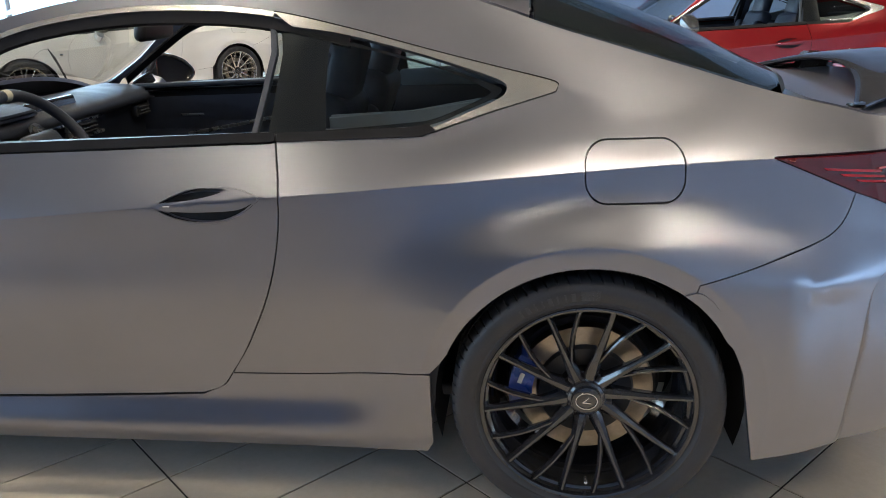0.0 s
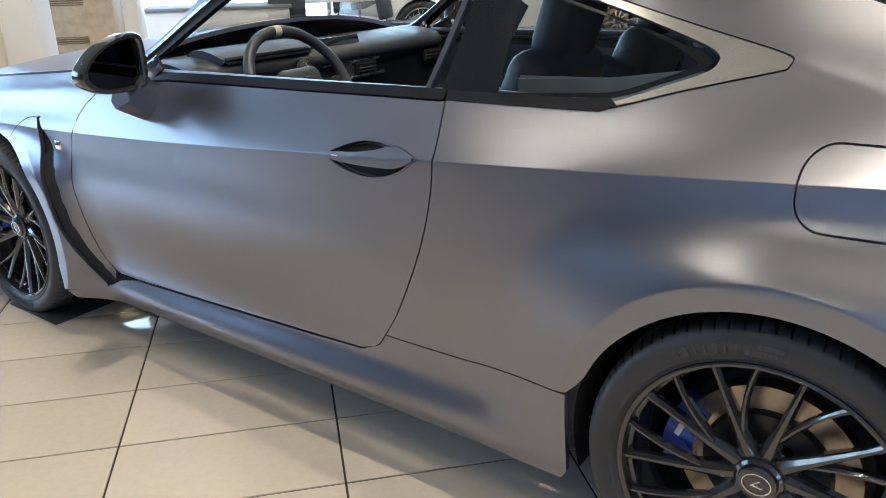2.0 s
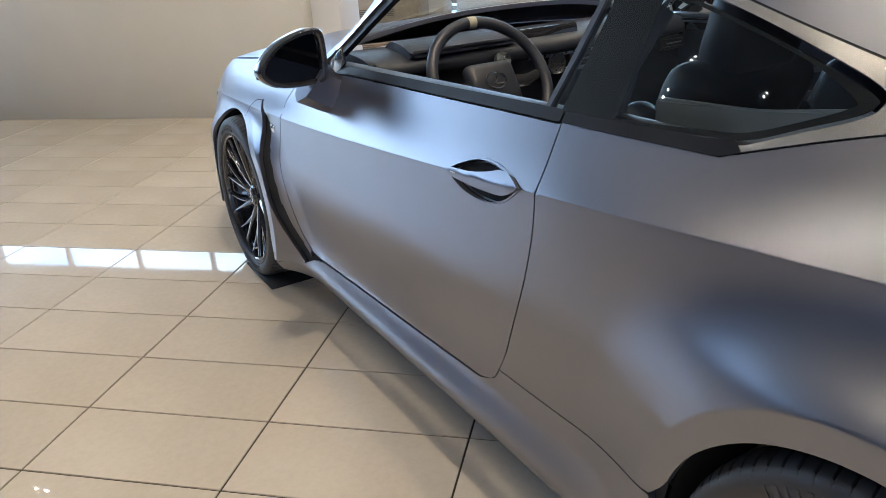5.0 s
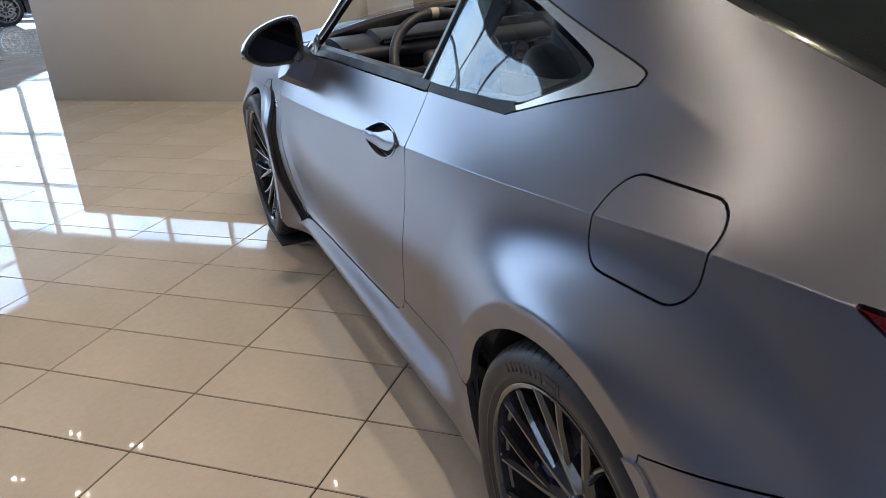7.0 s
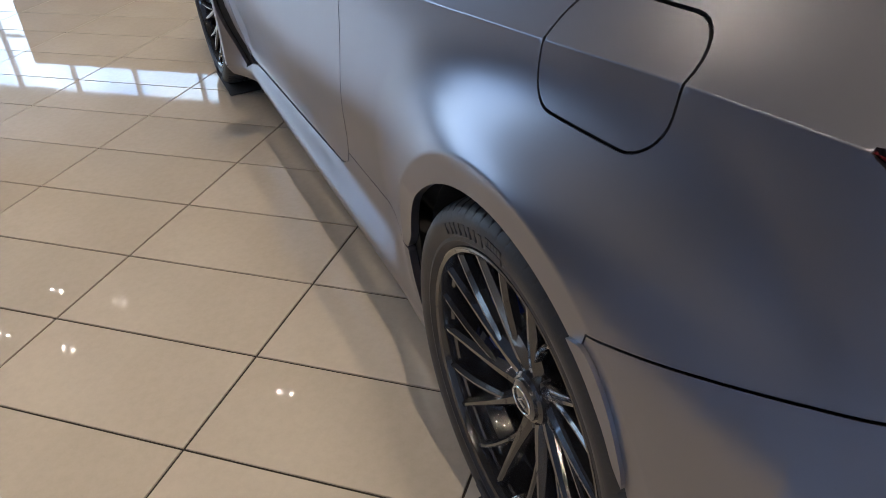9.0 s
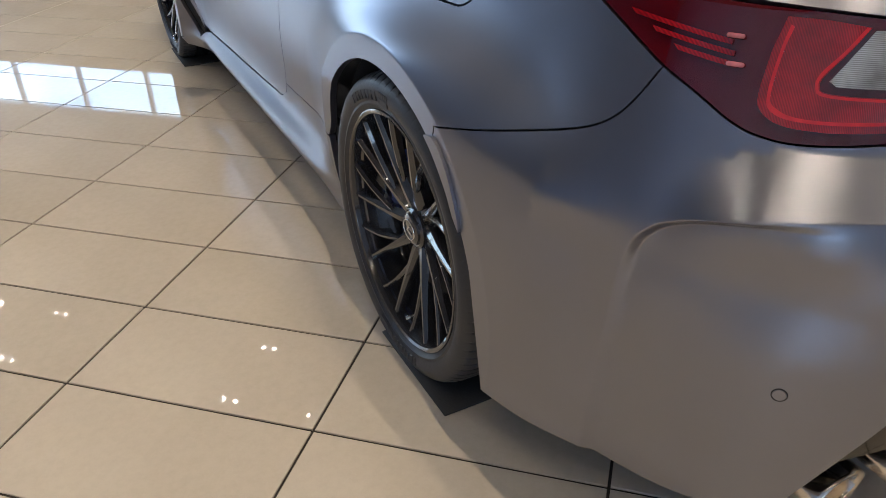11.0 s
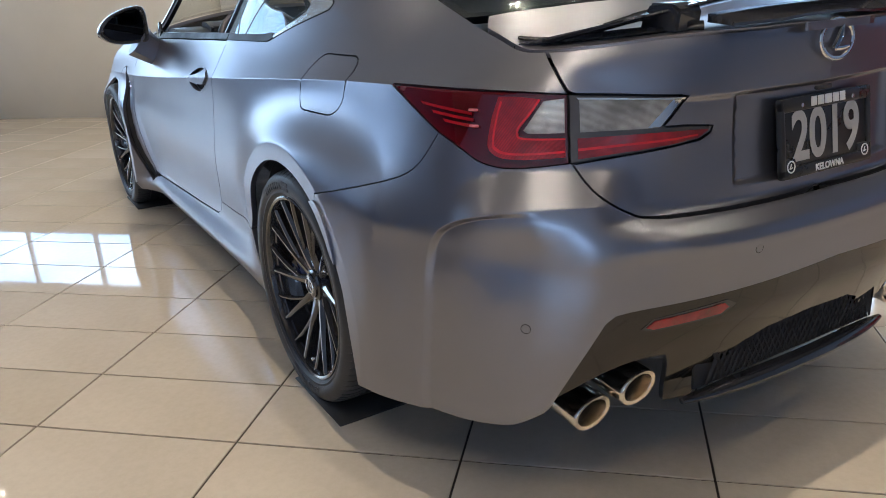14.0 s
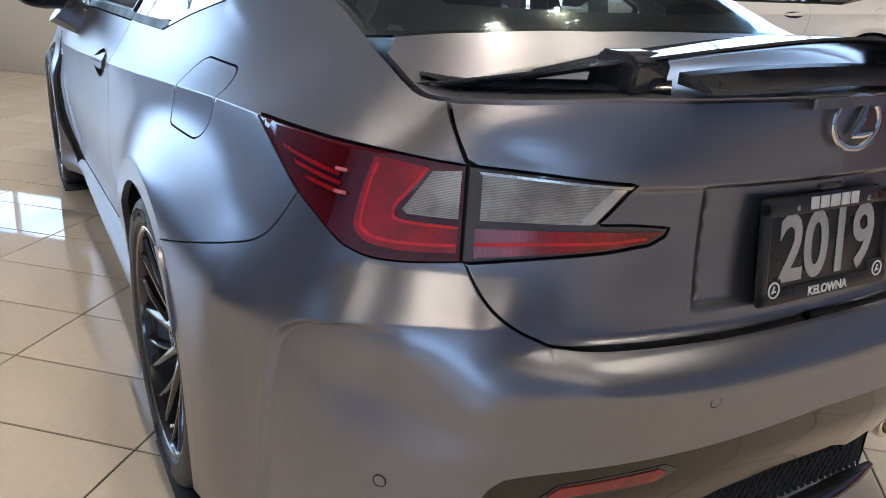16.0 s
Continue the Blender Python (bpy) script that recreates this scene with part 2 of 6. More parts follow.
M = dict(
    sky_sheet=sky_sheet("cloudy_sky", 8.3),
    paint=surface("matte_grey_paint", (0.258, 0.262, 0.302), 0.305, 0.92, 0.03, 3, 0.02, 900, 0.02),
    red=surface("red_paint", (0.22, 0.003, 0.007), 0.22, 0.3, 0.05, 3, 0, 60, 0.02, coat=1.0),
    white=surface("white_paint", (0.74, 0.74, 0.73), 0.35, 0.0, 0.03, 3, 0, 60, 0.02, coat=1.0),
    black_paint=surface("black_paint", (0.012, 0.012, 0.014), 0.25, 0.0, 0.1, 3, 0, 60, 0.02, coat=1.0),
    gloss_black=surface("gloss_black", (0.024, 0.024, 0.027), 0.14, 0.0, 0.2, 8, 0, 60, 0.03, coat=1.0, spec=0.5),
    smoke=surface("dark_chrome_lower_trim", (0.034, 0.030, 0.026), 0.15, 0.6, 0.1, 8, 0, 60, 0.04, coat=0.6),
    plastic=surface("black_plastic", (0.028, 0.028, 0.030), 0.42, 0.0, 0.2, 12, 0.1, 300),
    liner=surface("wheel_arch_felt", (0.030, 0.030, 0.032), 0.9, 0.0, 0.2, 12, 0.2, 200, spec=0.3),
    rubber=surface("tyre_rubber", (0.027, 0.028, 0.032), 0.50, 0.0, 0.22, 9, 0.2, 260, 0.08, spec=0.5),
    rubber_mark=surface("raised_rubber", (0.045, 0.046, 0.050), 0.6, 0.0, 0.2, 30, 0.1, 260, spec=0.5),
    seal=surface("rubber_seal", (0.012, 0.012, 0.014), 0.45, 0.0, 0.2, 12, 0.05, 300, spec=0.16),
    seal_grey=surface("grey_pillar_rubber", (0.040, 0.048, 0.062), 0.35, 0.0, 0.1, 12, 0.05, 300),
    chrome=surface("bright_chrome", (0.82, 0.82, 0.81), 0.08, 1.0, 0.03, 10, 0, 60, 0.03),
    satin=surface("satin_aluminium", (0.66, 0.65, 0.62), 0.22, 0.9, 0.02, 4, 0, 60, 0.008),
    exhaust=surface("polished_exhaust_steel", (0.78, 0.71, 0.62), 0.16, 1.0, 0.05, 20, 0, 60, 0.04),
    disc=surface("brake_disc_steel", (0.36, 0.31, 0.25), 0.34, 1.0, 0.12, 40, 0.05, 200),
    caliper=surface("blue_caliper", (0.010, 0.040, 0.24), 0.3, 0.0, 0.06, 20, coat=0.7),
    leather=surface("black_leather", (0.030, 0.034, 0.045), 0.40, 0.0, 0.15, 9, 0.25, 400),
    dash=surface("soft_dash_vinyl", (0.022, 0.026, 0.036), 0.40, 0.0, 0.12, 9, 0.2, 500),
    headliner=surface("dark_blue_grey_cloth", (0.055, 0.060, 0.082), 0.8, 0.0, 0.1, 9, 0.2, 500),
    reflection_grey=surface("light_grey_reflection", (0.26, 0.28, 0.28), 0.6, 0.0, 0.08, 9, 0.2, 400),
    door_vinyl=surface("dark_blue_grey_vinyl", (0.085, 0.098, 0.135), 0.5, 0.0, 0.12, 9, 0.2, 500),
    border=surface("black_glass_print", (0.016, 0.017, 0.020), 0.14, 0.0, 0.04, 9),
    trim_silver=surface("brushed_trim", (0.36, 0.37, 0.38), 0.28, 0.9, 0.06, 30),
    cream=surface("cream_stitch_mark", (0.5, 0.45, 0.33), 0.6),
    lens_red=surface("red_lens", (0.065, 0.002, 0.004), 0.06, 0.0, 0.10, 12, 0, 60, 0.02, coat=1.0),
    lens_bright=toothed("bright_red_lens", (0.20, 0.003, 0.006), (0.36, 0.006, 0.010)),
    lens_line=surface("glowing_red_lens_edge", (0.58, 0.007, 0.011), 0.12, 0.0, 0.1, 60, 0, 220, 0.03, coat=1.0),
    lens_pale=surface("pale_pink_lens_nub", (0.48, 0.14, 0.16), 0.15, 0.0, 0.2, 60, 0, 60, 0.03, coat=1.0),
    lens_smoke=surface("smoked_clear_lens", (0.055, 0.048, 0.046), 0.06, 0.0, 0.1, 12, 0, 60, 0.02, coat=1.0),
    lens_clear=ribbed("clear_lens_reflector"),
    plate=surface("black_plate_plastic", (0.02, 0.02, 0.021), 0.3, 0.0, 0.15, 12, 0, 60, 0.05),
    ink=surface("silver_grey_print", (0.40, 0.39, 0.38), 0.4),
    white_ink=surface("white_print", (0.72, 0.72, 0.71), 0.4),
    carbon=surface("glossy_carbon", (0.06, 0.06, 0.068), 0.09, 0.42, 0.3, 40, 0, 60, 0.04, coat=1.0),
    mat=surface("black_rubber_mat", (0.015, 0.015, 0.015), 0.7, 0.0, 0.2, 10, 0.4, 150),
    glass_tint=clear_glass("tinted_glass", (0.58, 0.63, 0.62)),
    glass_rear=clear_glass("rear_window_glass", (0.55, 0.62, 0.59)),
    glass=clear_glass("clear_glass", (0.86, 0.90, 0.88)),
    # far darker than mirror glass: the dark reflection is put into the colour
    mirror=surface("mirror_glass", (0.05, 0.051, 0.056), 0.02, 1.0, 0.01, 10, 0, 60, 0.005),
    wall=surface("warm_grey_wall_paint", (0.60, 0.58, 0.52), 0.6, 0.0, 0.03, 1.5, 0.08, 300, 0.05),
    wall_white=surface("white_wall_paint", (0.84, 0.84, 0.83), 0.6, 0.0, 0.03, 1.5, 0.08, 300, 0.05),
    wall_grey=surface("grey_wall_paint", (0.24, 0.235, 0.225), 0.6, 0.0, 0.03, 1.5, 0.08, 300, 0.05),
    # blue-grey tint stands in for dim light in the car's reflections
    wall_dim=surface("blue_grey_wall_for_reflections", (0.27, 0.34, 0.45), 0.6, 0.0, 0.06, 1.5, 0.08, 300, 0.05),
    wall_dark=surface("dark_blue_grey_wall", (0.062, 0.086, 0.135), 0.6, 0.0, 0.06, 1.5, 0.08, 300, 0.05),
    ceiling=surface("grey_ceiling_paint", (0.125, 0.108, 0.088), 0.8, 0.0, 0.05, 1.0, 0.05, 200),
    frame_metal=surface("grey_window_frame", (0.34, 0.35, 0.37), 0.4, 0.4, 0.06, 10),
    grout=surface("dark_grout", (0.03, 0.024, 0.018), 0.9, 0.0, 0.2, 20, 0.3, 300),
    wood=surface("pale_wood", (0.42, 0.34, 0.25), 0.45, 0.0, 0.12, 14, 0.1, 200),
    wood_shade=surface("shadowed_wood_slot", (0.16, 0.11, 0.07), 0.6, 0.0, 0.12, 14, 0.1, 200),
    asphalt=surface("outdoor_asphalt", (0.16, 0.16, 0.16), 0.85, 0.0, 0.15, 3, 0.3, 200),
    tile=tile_stone("polished_beige_tile", False),
    tile_far=tile_stone("polished_beige_tile_far", True),
    bulb=glow("lamp_face", (1.0, 0.90, 0.76), 90.0),
)


# ---- building helpers ----
def link_mesh(name, me, material, parent=None, label="", smooth=True):
    if material:
        me.materials.append(M[material] if isinstance(material, str) else material)
    if smooth:
        me.polygons.foreach_set("use_smooth", [True] * len(me.polygons))
    ob = new(name, me)
    if parent:
        ob.parent = parent
    if label:
        tagged(ob, label)
    return ob


def part(name, bm, material, parent=None, label="", smooth=True, sharp=35):
    me = bpy.data.meshes.new(name)
    bmesh.ops.recalc_face_normals(bm, faces=bm.faces)
    for e in bm.edges:
        if len(e.link_faces) == 2 and e.calc_face_angle(0) > radians(sharp):
            e.smooth = False
    bm.to_mesh(me)
    bm.free()
    return link_mesh(name, me, material, parent, label, smooth)


def thing(name, at, label, category, group="", kind=""):
    ob = new(name)
    ob.location = at
    return tagged(ob, label, category, group, kind)


def rbox(size, r=0.01, seg=2, at=(0, 0, 0), rot=(0, 0, 0), bm=None):
    """A box with rounded edges."""
    bm = bm or bmesh.new()
    m = pose(*at, *rot) @ Matrix.Diagonal((*size, 1))
    vs = bmesh.ops.create_cube(bm, size=1, matrix=m)["verts"]
    if r:
        es = list({e for v in vs for e in v.link_edges})
        bmesh.ops.bevel(bm, geom=es, offset=min(r, min(size) * 0.49), segments=seg, profile=0.5, affect="EDGES")
    return bm


def lathe(profile, n=64, axis="Y", bm=None, close=False):
    """Turns (radius, along) pairs about an axis."""
    bm = bm or bmesh.new()
    rings = []
    for i in range(n):
        a = 2 * math.pi * i / n
        c, s = math.cos(a), math.sin(a)
        rings.append([bm.verts.new((r * c, h, r * s) if axis == "Y" else (r * c, r * s, h)) for r, h in profile])
    k = len(profile)
    for i in range(n):
        p, q = rings[i], rings[(i + 1) % n]
        for j in range(k if close else k - 1):
            a, b, c, d = p[j], p[(j + 1) % k], q[(j + 1) % k], q[j]
            f = [v for v in (a, b, c, d)]
            if (a.co - d.co).length < 1e-7:
                f = [a, b, c]
            elif (b.co - c.co).length < 1e-7:
                f = [a, b, d]
            bm.faces.new(f)
    bmesh.ops.remove_doubles(bm, verts=bm.verts, dist=1e-6)
    return bm


def tube(points, radius, n=10, closed=False, bm=None, flat=1.0, up=(0, 0, 1)):
    """Sweeps a round or flattened section along points; radius may be a list."""
    bm = bm or bmesh.new()
    pts = [Vector(p) for p in points]
    k = len(pts)
    rs = radius if isinstance(radius, (list, tuple)) else [radius] * k
    rings = []
    for i, p in enumerate(pts):
        a = pts[(i - 1) % k] if closed or i else p
        b = pts[(i + 1) % k] if closed or i < k - 1 else p
        t = (b - a).normalized()
        side = t.cross(Vector(up))
        side = side.normalized() if side.length > 1e-6 else t.orthogonal().normalized()
        nrm = side.cross(t)
        rings.append([bm.verts.new(p + side * (math.cos(w) * rs[i]) + nrm * (math.sin(w) * rs[i] * flat)) for w in (2 * math.pi * j / n for j in range(n))])
    for i in range(k if closed else k - 1):
        p, q = rings[i], rings[(i + 1) % k]
        for j in range(n):
            bm.faces.new((p[j], p[(j + 1) % n], q[(j + 1) % n], q[j]))
    if not closed:
        bm.faces.new(rings[0])
        bm.faces.new(rings[-1])
    return bm


def extrude_poly(pts, depth, axis="y", at=0.0, bm=None):
    """A flat outline made solid: pts are (x, z) for axis y, (y, z) for x, (x, y) for z."""
    bm = bm or bmesh.new()

    def put(p, h):
        return {"y": (p[0], at + h, p[1]), "x": (at + h, p[0], p[1]), "z": (p[0], p[1], at + h)}[axis]
    lo = [bm.verts.new(put(p, 0)) for p in pts]
    hi = [bm.verts.new(put(p, depth)) for p in pts]
    bm.faces.new(lo)
    bm.faces.new(hi)
    for i in range(len(pts)):
        j = (i + 1) % len(pts)
        bm.faces.new((lo[i], lo[j], hi[j], hi[i]))
    return bm


def text_mesh(body, size, depth=0.0006, bold=0.0):
    cu = bpy.data.curves.new("writing", "FONT")
    cu.offset = bold
    cu.body, cu.size, cu.extrude, cu.align_x, cu.align_y = body, size, depth, "CENTER", "CENTER"
    ob = new("writing", cu)
    me = bpy.data.meshes.new_from_object(ob.evaluated_get(bpy.context.evaluated_depsgraph_get()))
    bpy.data.objects.remove(ob)
    return me


def catmull(pts, n=6):
    """A smooth line through points."""
    p = [np.array(q, float) for q in pts]
    p = [2 * p[0] - p[1]] + p + [2 * p[-1] - p[-2]]
    out = []
    for i in range(1, len(p) - 2):
        for k in range(n):
            t = k / n
            out.append(tuple(0.5 * (2 * p[i] + (p[i+1] - p[i-1]) * t + (2*p[i-1] - 5*p[i] + 4*p[i+1] - p[i+2]) * t*t + (3*p[i] - p[i-1] - 3*p[i+1] + p[i+2]) * t**3)))
    return out + [tuple(p[-2])]



# ---- the skin of the car: character lines over a plan line ----
def pchip(xs, ys):
    xs, ys = np.asarray(xs, float), np.asarray(ys, float)
    h, dl = np.diff(xs), np.diff(ys) / np.diff(xs)
    m = np.zeros(len(xs)); m[0], m[-1] = dl[0], dl[-1]
    for i in range(1, len(xs) - 1):
        if dl[i-1] * dl[i] > 0:
            a, b = 2*h[i] + h[i-1], h[i] + 2*h[i-1]
            m[i] = (a + b) / (a / dl[i-1] + b / dl[i])
    def f(x):
        x = np.clip(x, xs[0], xs[-1])
        i = np.clip(np.searchsorted(xs, x) - 1, 0, len(xs) - 2)
        t = (x - xs[i]) / h[i]
        return ((1+2*t)*(1-t)**2*ys[i] + t*(1-t)**2*h[i]*m[i] + t*t*(3-2*t)*ys[i+1] + t*t*(t-1)*h[i]*m[i+1])
    return f
def spline(xs, ys):
    """Natural cubic spline."""
    xs, ys = np.asarray(xs, float), np.asarray(ys, float)
    n, h = len(xs), np.diff(xs)
    A, r = np.eye(n), np.zeros(n)
    for i in range(1, n-1):
        A[i, i-1:i+2] = h[i-1], 2*(h[i-1]+h[i]), h[i]
        r[i] = 6*((ys[i+1]-ys[i])/h[i] - (ys[i]-ys[i-1])/h[i-1])
    M = np.linalg.solve(A, r)
    def f(x):
        x = np.clip(x, xs[0], xs[-1])
        i = np.clip(np.searchsorted(xs, x) - 1, 0, n-2)
        a, b = (xs[i+1]-x)/h[i], (x-xs[i])/h[i]
        return a*ys[i] + b*ys[i+1] + ((a**3-a)*M[i] + (b**3-b)*M[i+1])*h[i]**2/6
    return f
# plan of the body at mid height: nose centre -> left side -> tail centre
PLAN = [(-3.74,0),(-3.72,-.25),(-3.64,-.47),(-3.46,-.68),(-3.22,-.80),(-2.9,-.845),(-2.5,-.85),(-1.5,-.85),(-.5,-.85),(.25,-.85),(.48,-.846),(.66,-.83),(.82,-.785),(.94,-.70),(1.02,-.58),(1.07,-.44),(1.105,-.25),(1.115,0)]
PL = np.array(PLAN); AL = np.concatenate([[0], np.cumsum(np.hypot(*np.diff(PL, axis=0).T))])
PFX, PFY = spline(AL, PL[:,0]), spline(AL, PL[:,1])
PU = np.linspace(0, AL[-1], 4000); BX, BY = PFX(PU), PFY(PU)
BS = np.concatenate([[0], np.cumsum(np.hypot(np.diff(BX), np.diff(BY)))]); BS -= np.interp(0, BX[1000:3000], BS[1000:3000])
S0, S1 = BS[0], BS[-1]
BTX, BTY = np.gradient(BX, BS), np.gradient(BY, BS)
def base(s):
    x, y = np.interp(s, BS, BX), np.interp(s, BS, BY)
    tx, ty = np.interp(s, BS, BTX), np.interp(s, BS, BTY)
    n = np.hypot(tx, ty)
    return x, y, ty/n, -tx/n      # outward normal
ST = [S0, -3.75, -3.2, -2.7, -2.3, -2, -1.8, -1.5, -1.2, -.7, -.35, 0, .3, .5, .7, .9, 1.1, 1.3, S1]
# character lines: height and offset from the plan at each station
Z = dict(
 bot=[.2,.2,.18,.2,.16,.156,.155,.157,.16,.165,.175,.2,.2,.2,.21,.205,.2,.24,.3],
 sil=[.3,.3,.28,.29,.225,.221,.22,.22,.22,.22,.235,.29,.3,.3,.3,.3,.32,.36,.4],
 tuck=[.42,.42,.4,.4,.32,.308,.305,.309,.315,.325,.36,.42,.43,.45,.45,.45,.46,.48,.5],
 mid=[.55,.55,.56,.58,.6,.615,.62,.62,.62,.62,.63,.65,.66,.66,.65,.63,.62,.62,.62],
 shelf=[.62,.63,.66,.69,.71,.716,.72,.729,.74,.76,.78,.8,.8,.8,.79,.76,.74,.715,.7],
 cre=[.66,.69,.72,.745,.762,.778,.79,.811,.834,.872,.896,.92,.936,.942,.944,.945,.945,.945,.945],
 belt=[.69,.74,.8,.85,.9,.944,.965,.978,.987,1.002,1.005,1.075,1.02,1,.985,.975,.985,1.01,1.02],
 top=[.71,.77,.85,.905,.945,.985,1.085,1.292,1.352,1.385,1.345,1.235,1.143,1.085,1.044,1.018,1.026,1.04,1.047])
D = dict(
 bot=[-.05,-.04,-.02,-.02,-.045,-.045,-.045,-.043,-.04,-.03,-.012,0,.02,.025,-.005,-.02,-.03,-.05,-.06],
 sil=[-.02,-.01,0,0,-.015,-.014,-.012,-.009,-.006,-.004,0,.02,.03,.033,.004,-.004,-.012,-.02,-.02],
 tuck=[0,0,0,0,-.03,-.034,-.035,-.035,-.035,-.03,-.012,.02,.03,.035,.004,0,0,0,0],
 mid=[0,0,0,0,0,.003,.004,.004,.003,.001,.008,.018,.02,.018,-.005,-.005,-.005,0,0],
 shelf=[-.01,-.01,-.012,-.012,-.008,-.004,-.002,-.002,-.003,-.005,-.01,-.032,-.045,-.049,-.052,-.055,-.065,-.065,-.06],
 cre=[-.03,-.03,-.03,-.02,-.010,-.005,-.004,-.003,-.004,-.010,-.026,-.05,-.08,-.095,-.11,-.125,-.12,-.085,-.07],
 belt=[-.06,-.07,-.07,-.06,-.065,-.085,-.095,-.095,-.095,-.095,-.103,-.165,-.17,-.18,-.17,-.15,-.137,-.093,-.069],
 top=[-.1,-.12,-.12,-.12,-.13,-.125,-.155,-.225,-.272,-.3,-0.303,-0.289,-0.292,-0.282,-.245,-.19,-.158,-.105,-.072])
LINES = ["bot","sil","tuck","mid","shelf","cre","belt","top"]
ZF = {k: pchip(ST, v) for k, v in Z.items()}; DF = {k: pchip(ST, v) for k, v in D.items()}
WHEELS = [(.05, .335), (-2.70, .335)]
def smooth(t):
    t = np.clip(t, 0, 1); return t*t*(3-2*t)
PROFILES = {}
def profile(s):
    k = round(float(s), 4)
    if k not in PROFILES:
        z = [float(ZF[q](k)) for q in LINES]; d = [float(DF[q](k)) for q in LINES]
        PROFILES[k] = (pchip(z[:6], d[:6]), pchip(z[5:], d[5:]), z[5])
    return PROFILES[k]
FIN_LINE = [(.660, .16), (.668, .232), (.682, .371), (.695, .497), (.706, .603), (.729, .663), (.783, .699), (.884, .727), (1.04, .738)]
FIN_S = np.linspace(0, 8, 49)
FIN_PTS = np.stack([spline(np.arange(9), [p[k] for p in FIN_LINE])(FIN_S) for k in (0, 1)], axis=1)
FIN_A, FIN_B = FIN_PTS[:-1], FIN_PTS[1:]


def past_fin(s, z):
    """Distance behind and below the fin's edge (negative outside)."""
    p = np.array((s, z))
    d = FIN_B - FIN_A
    t = np.clip(((p - FIN_A) * d).sum(1) / (d * d).sum(1), 0, 1)
    q = FIN_A + d * t[:, None]
    r = np.hypot(*(p - q).T)
    i = int(np.argmin(r))
    side = d[i, 0] * (z - FIN_A[i, 1]) - d[i, 1] * (s - FIN_A[i, 0])
    return r[i] if side < 0 else -r[i]


RECESS = (.285, .73, .925)      # half width, bottom and top of the plate's recess


def bump2(s, z, s0, z0, ws, wz):
    return math.exp(-((s - s0) / ws) ** 2 - ((z - z0) / wz) ** 2)


RIDGE = pchip([.70, .78, .884, .96, 1.04, 1.3], [.66, .698, .727, .735, .738, .735])
LEDGE = pchip([1.15, 1.22, 1.26, 1.33, 1.47, 1.9], [.70, .672, .652, .645, .641, .636])


def tent(z, peak, up, down):
    """1 at the peak, straight down above it, easing out below it."""
    return max(1 - (z - peak) / up, 0.0) if z > peak else 1 - float(smooth((peak - z) / down))


LIP_Z, LIP_D = (.20, .26, .34, .44, .52, .60), (-.008, .004, .016, .025, .034, .045)     # how far the arch's front lip stands out


# the upper skin averaged along the car, between crease and top edge: rows along s, columns upwards
EVEN_S, EVEN_U = np.arange(-1.4, 1.88, .025), np.linspace(0, 1, 41)
RAW = np.array([profile(k)[1](float(ZF["cre"](k)) + EVEN_U * float(ZF["top"](k) - ZF["cre"](k))) for k in EVEN_S])
BELL = np.exp(-((EVEN_S[:, None] - EVEN_S[None, :]) / .20) ** 2)
EVEN = (BELL / BELL.sum(1)[:, None]) @ RAW


def cubic(t):
    return np.array((-t + 2*t*t - t**3, 2 - 5*t*t + 3*t**3, t + 4*t*t - 3*t**3, -t*t + t**3)) / 2


def even(s, z):
    a, b = float(ZF["cre"](s)), float(ZF["top"](s))
    g, h = (s - EVEN_S[0]) / .025, min(max((z - a) / (b - a), 0), 1) * 40
    i, j = int(g), min(max(int(h), 1), 38)
    return float(cubic(g - i) @ EVEN[i - 1:i + 3, j - 1:j + 3] @ cubic(h - j))


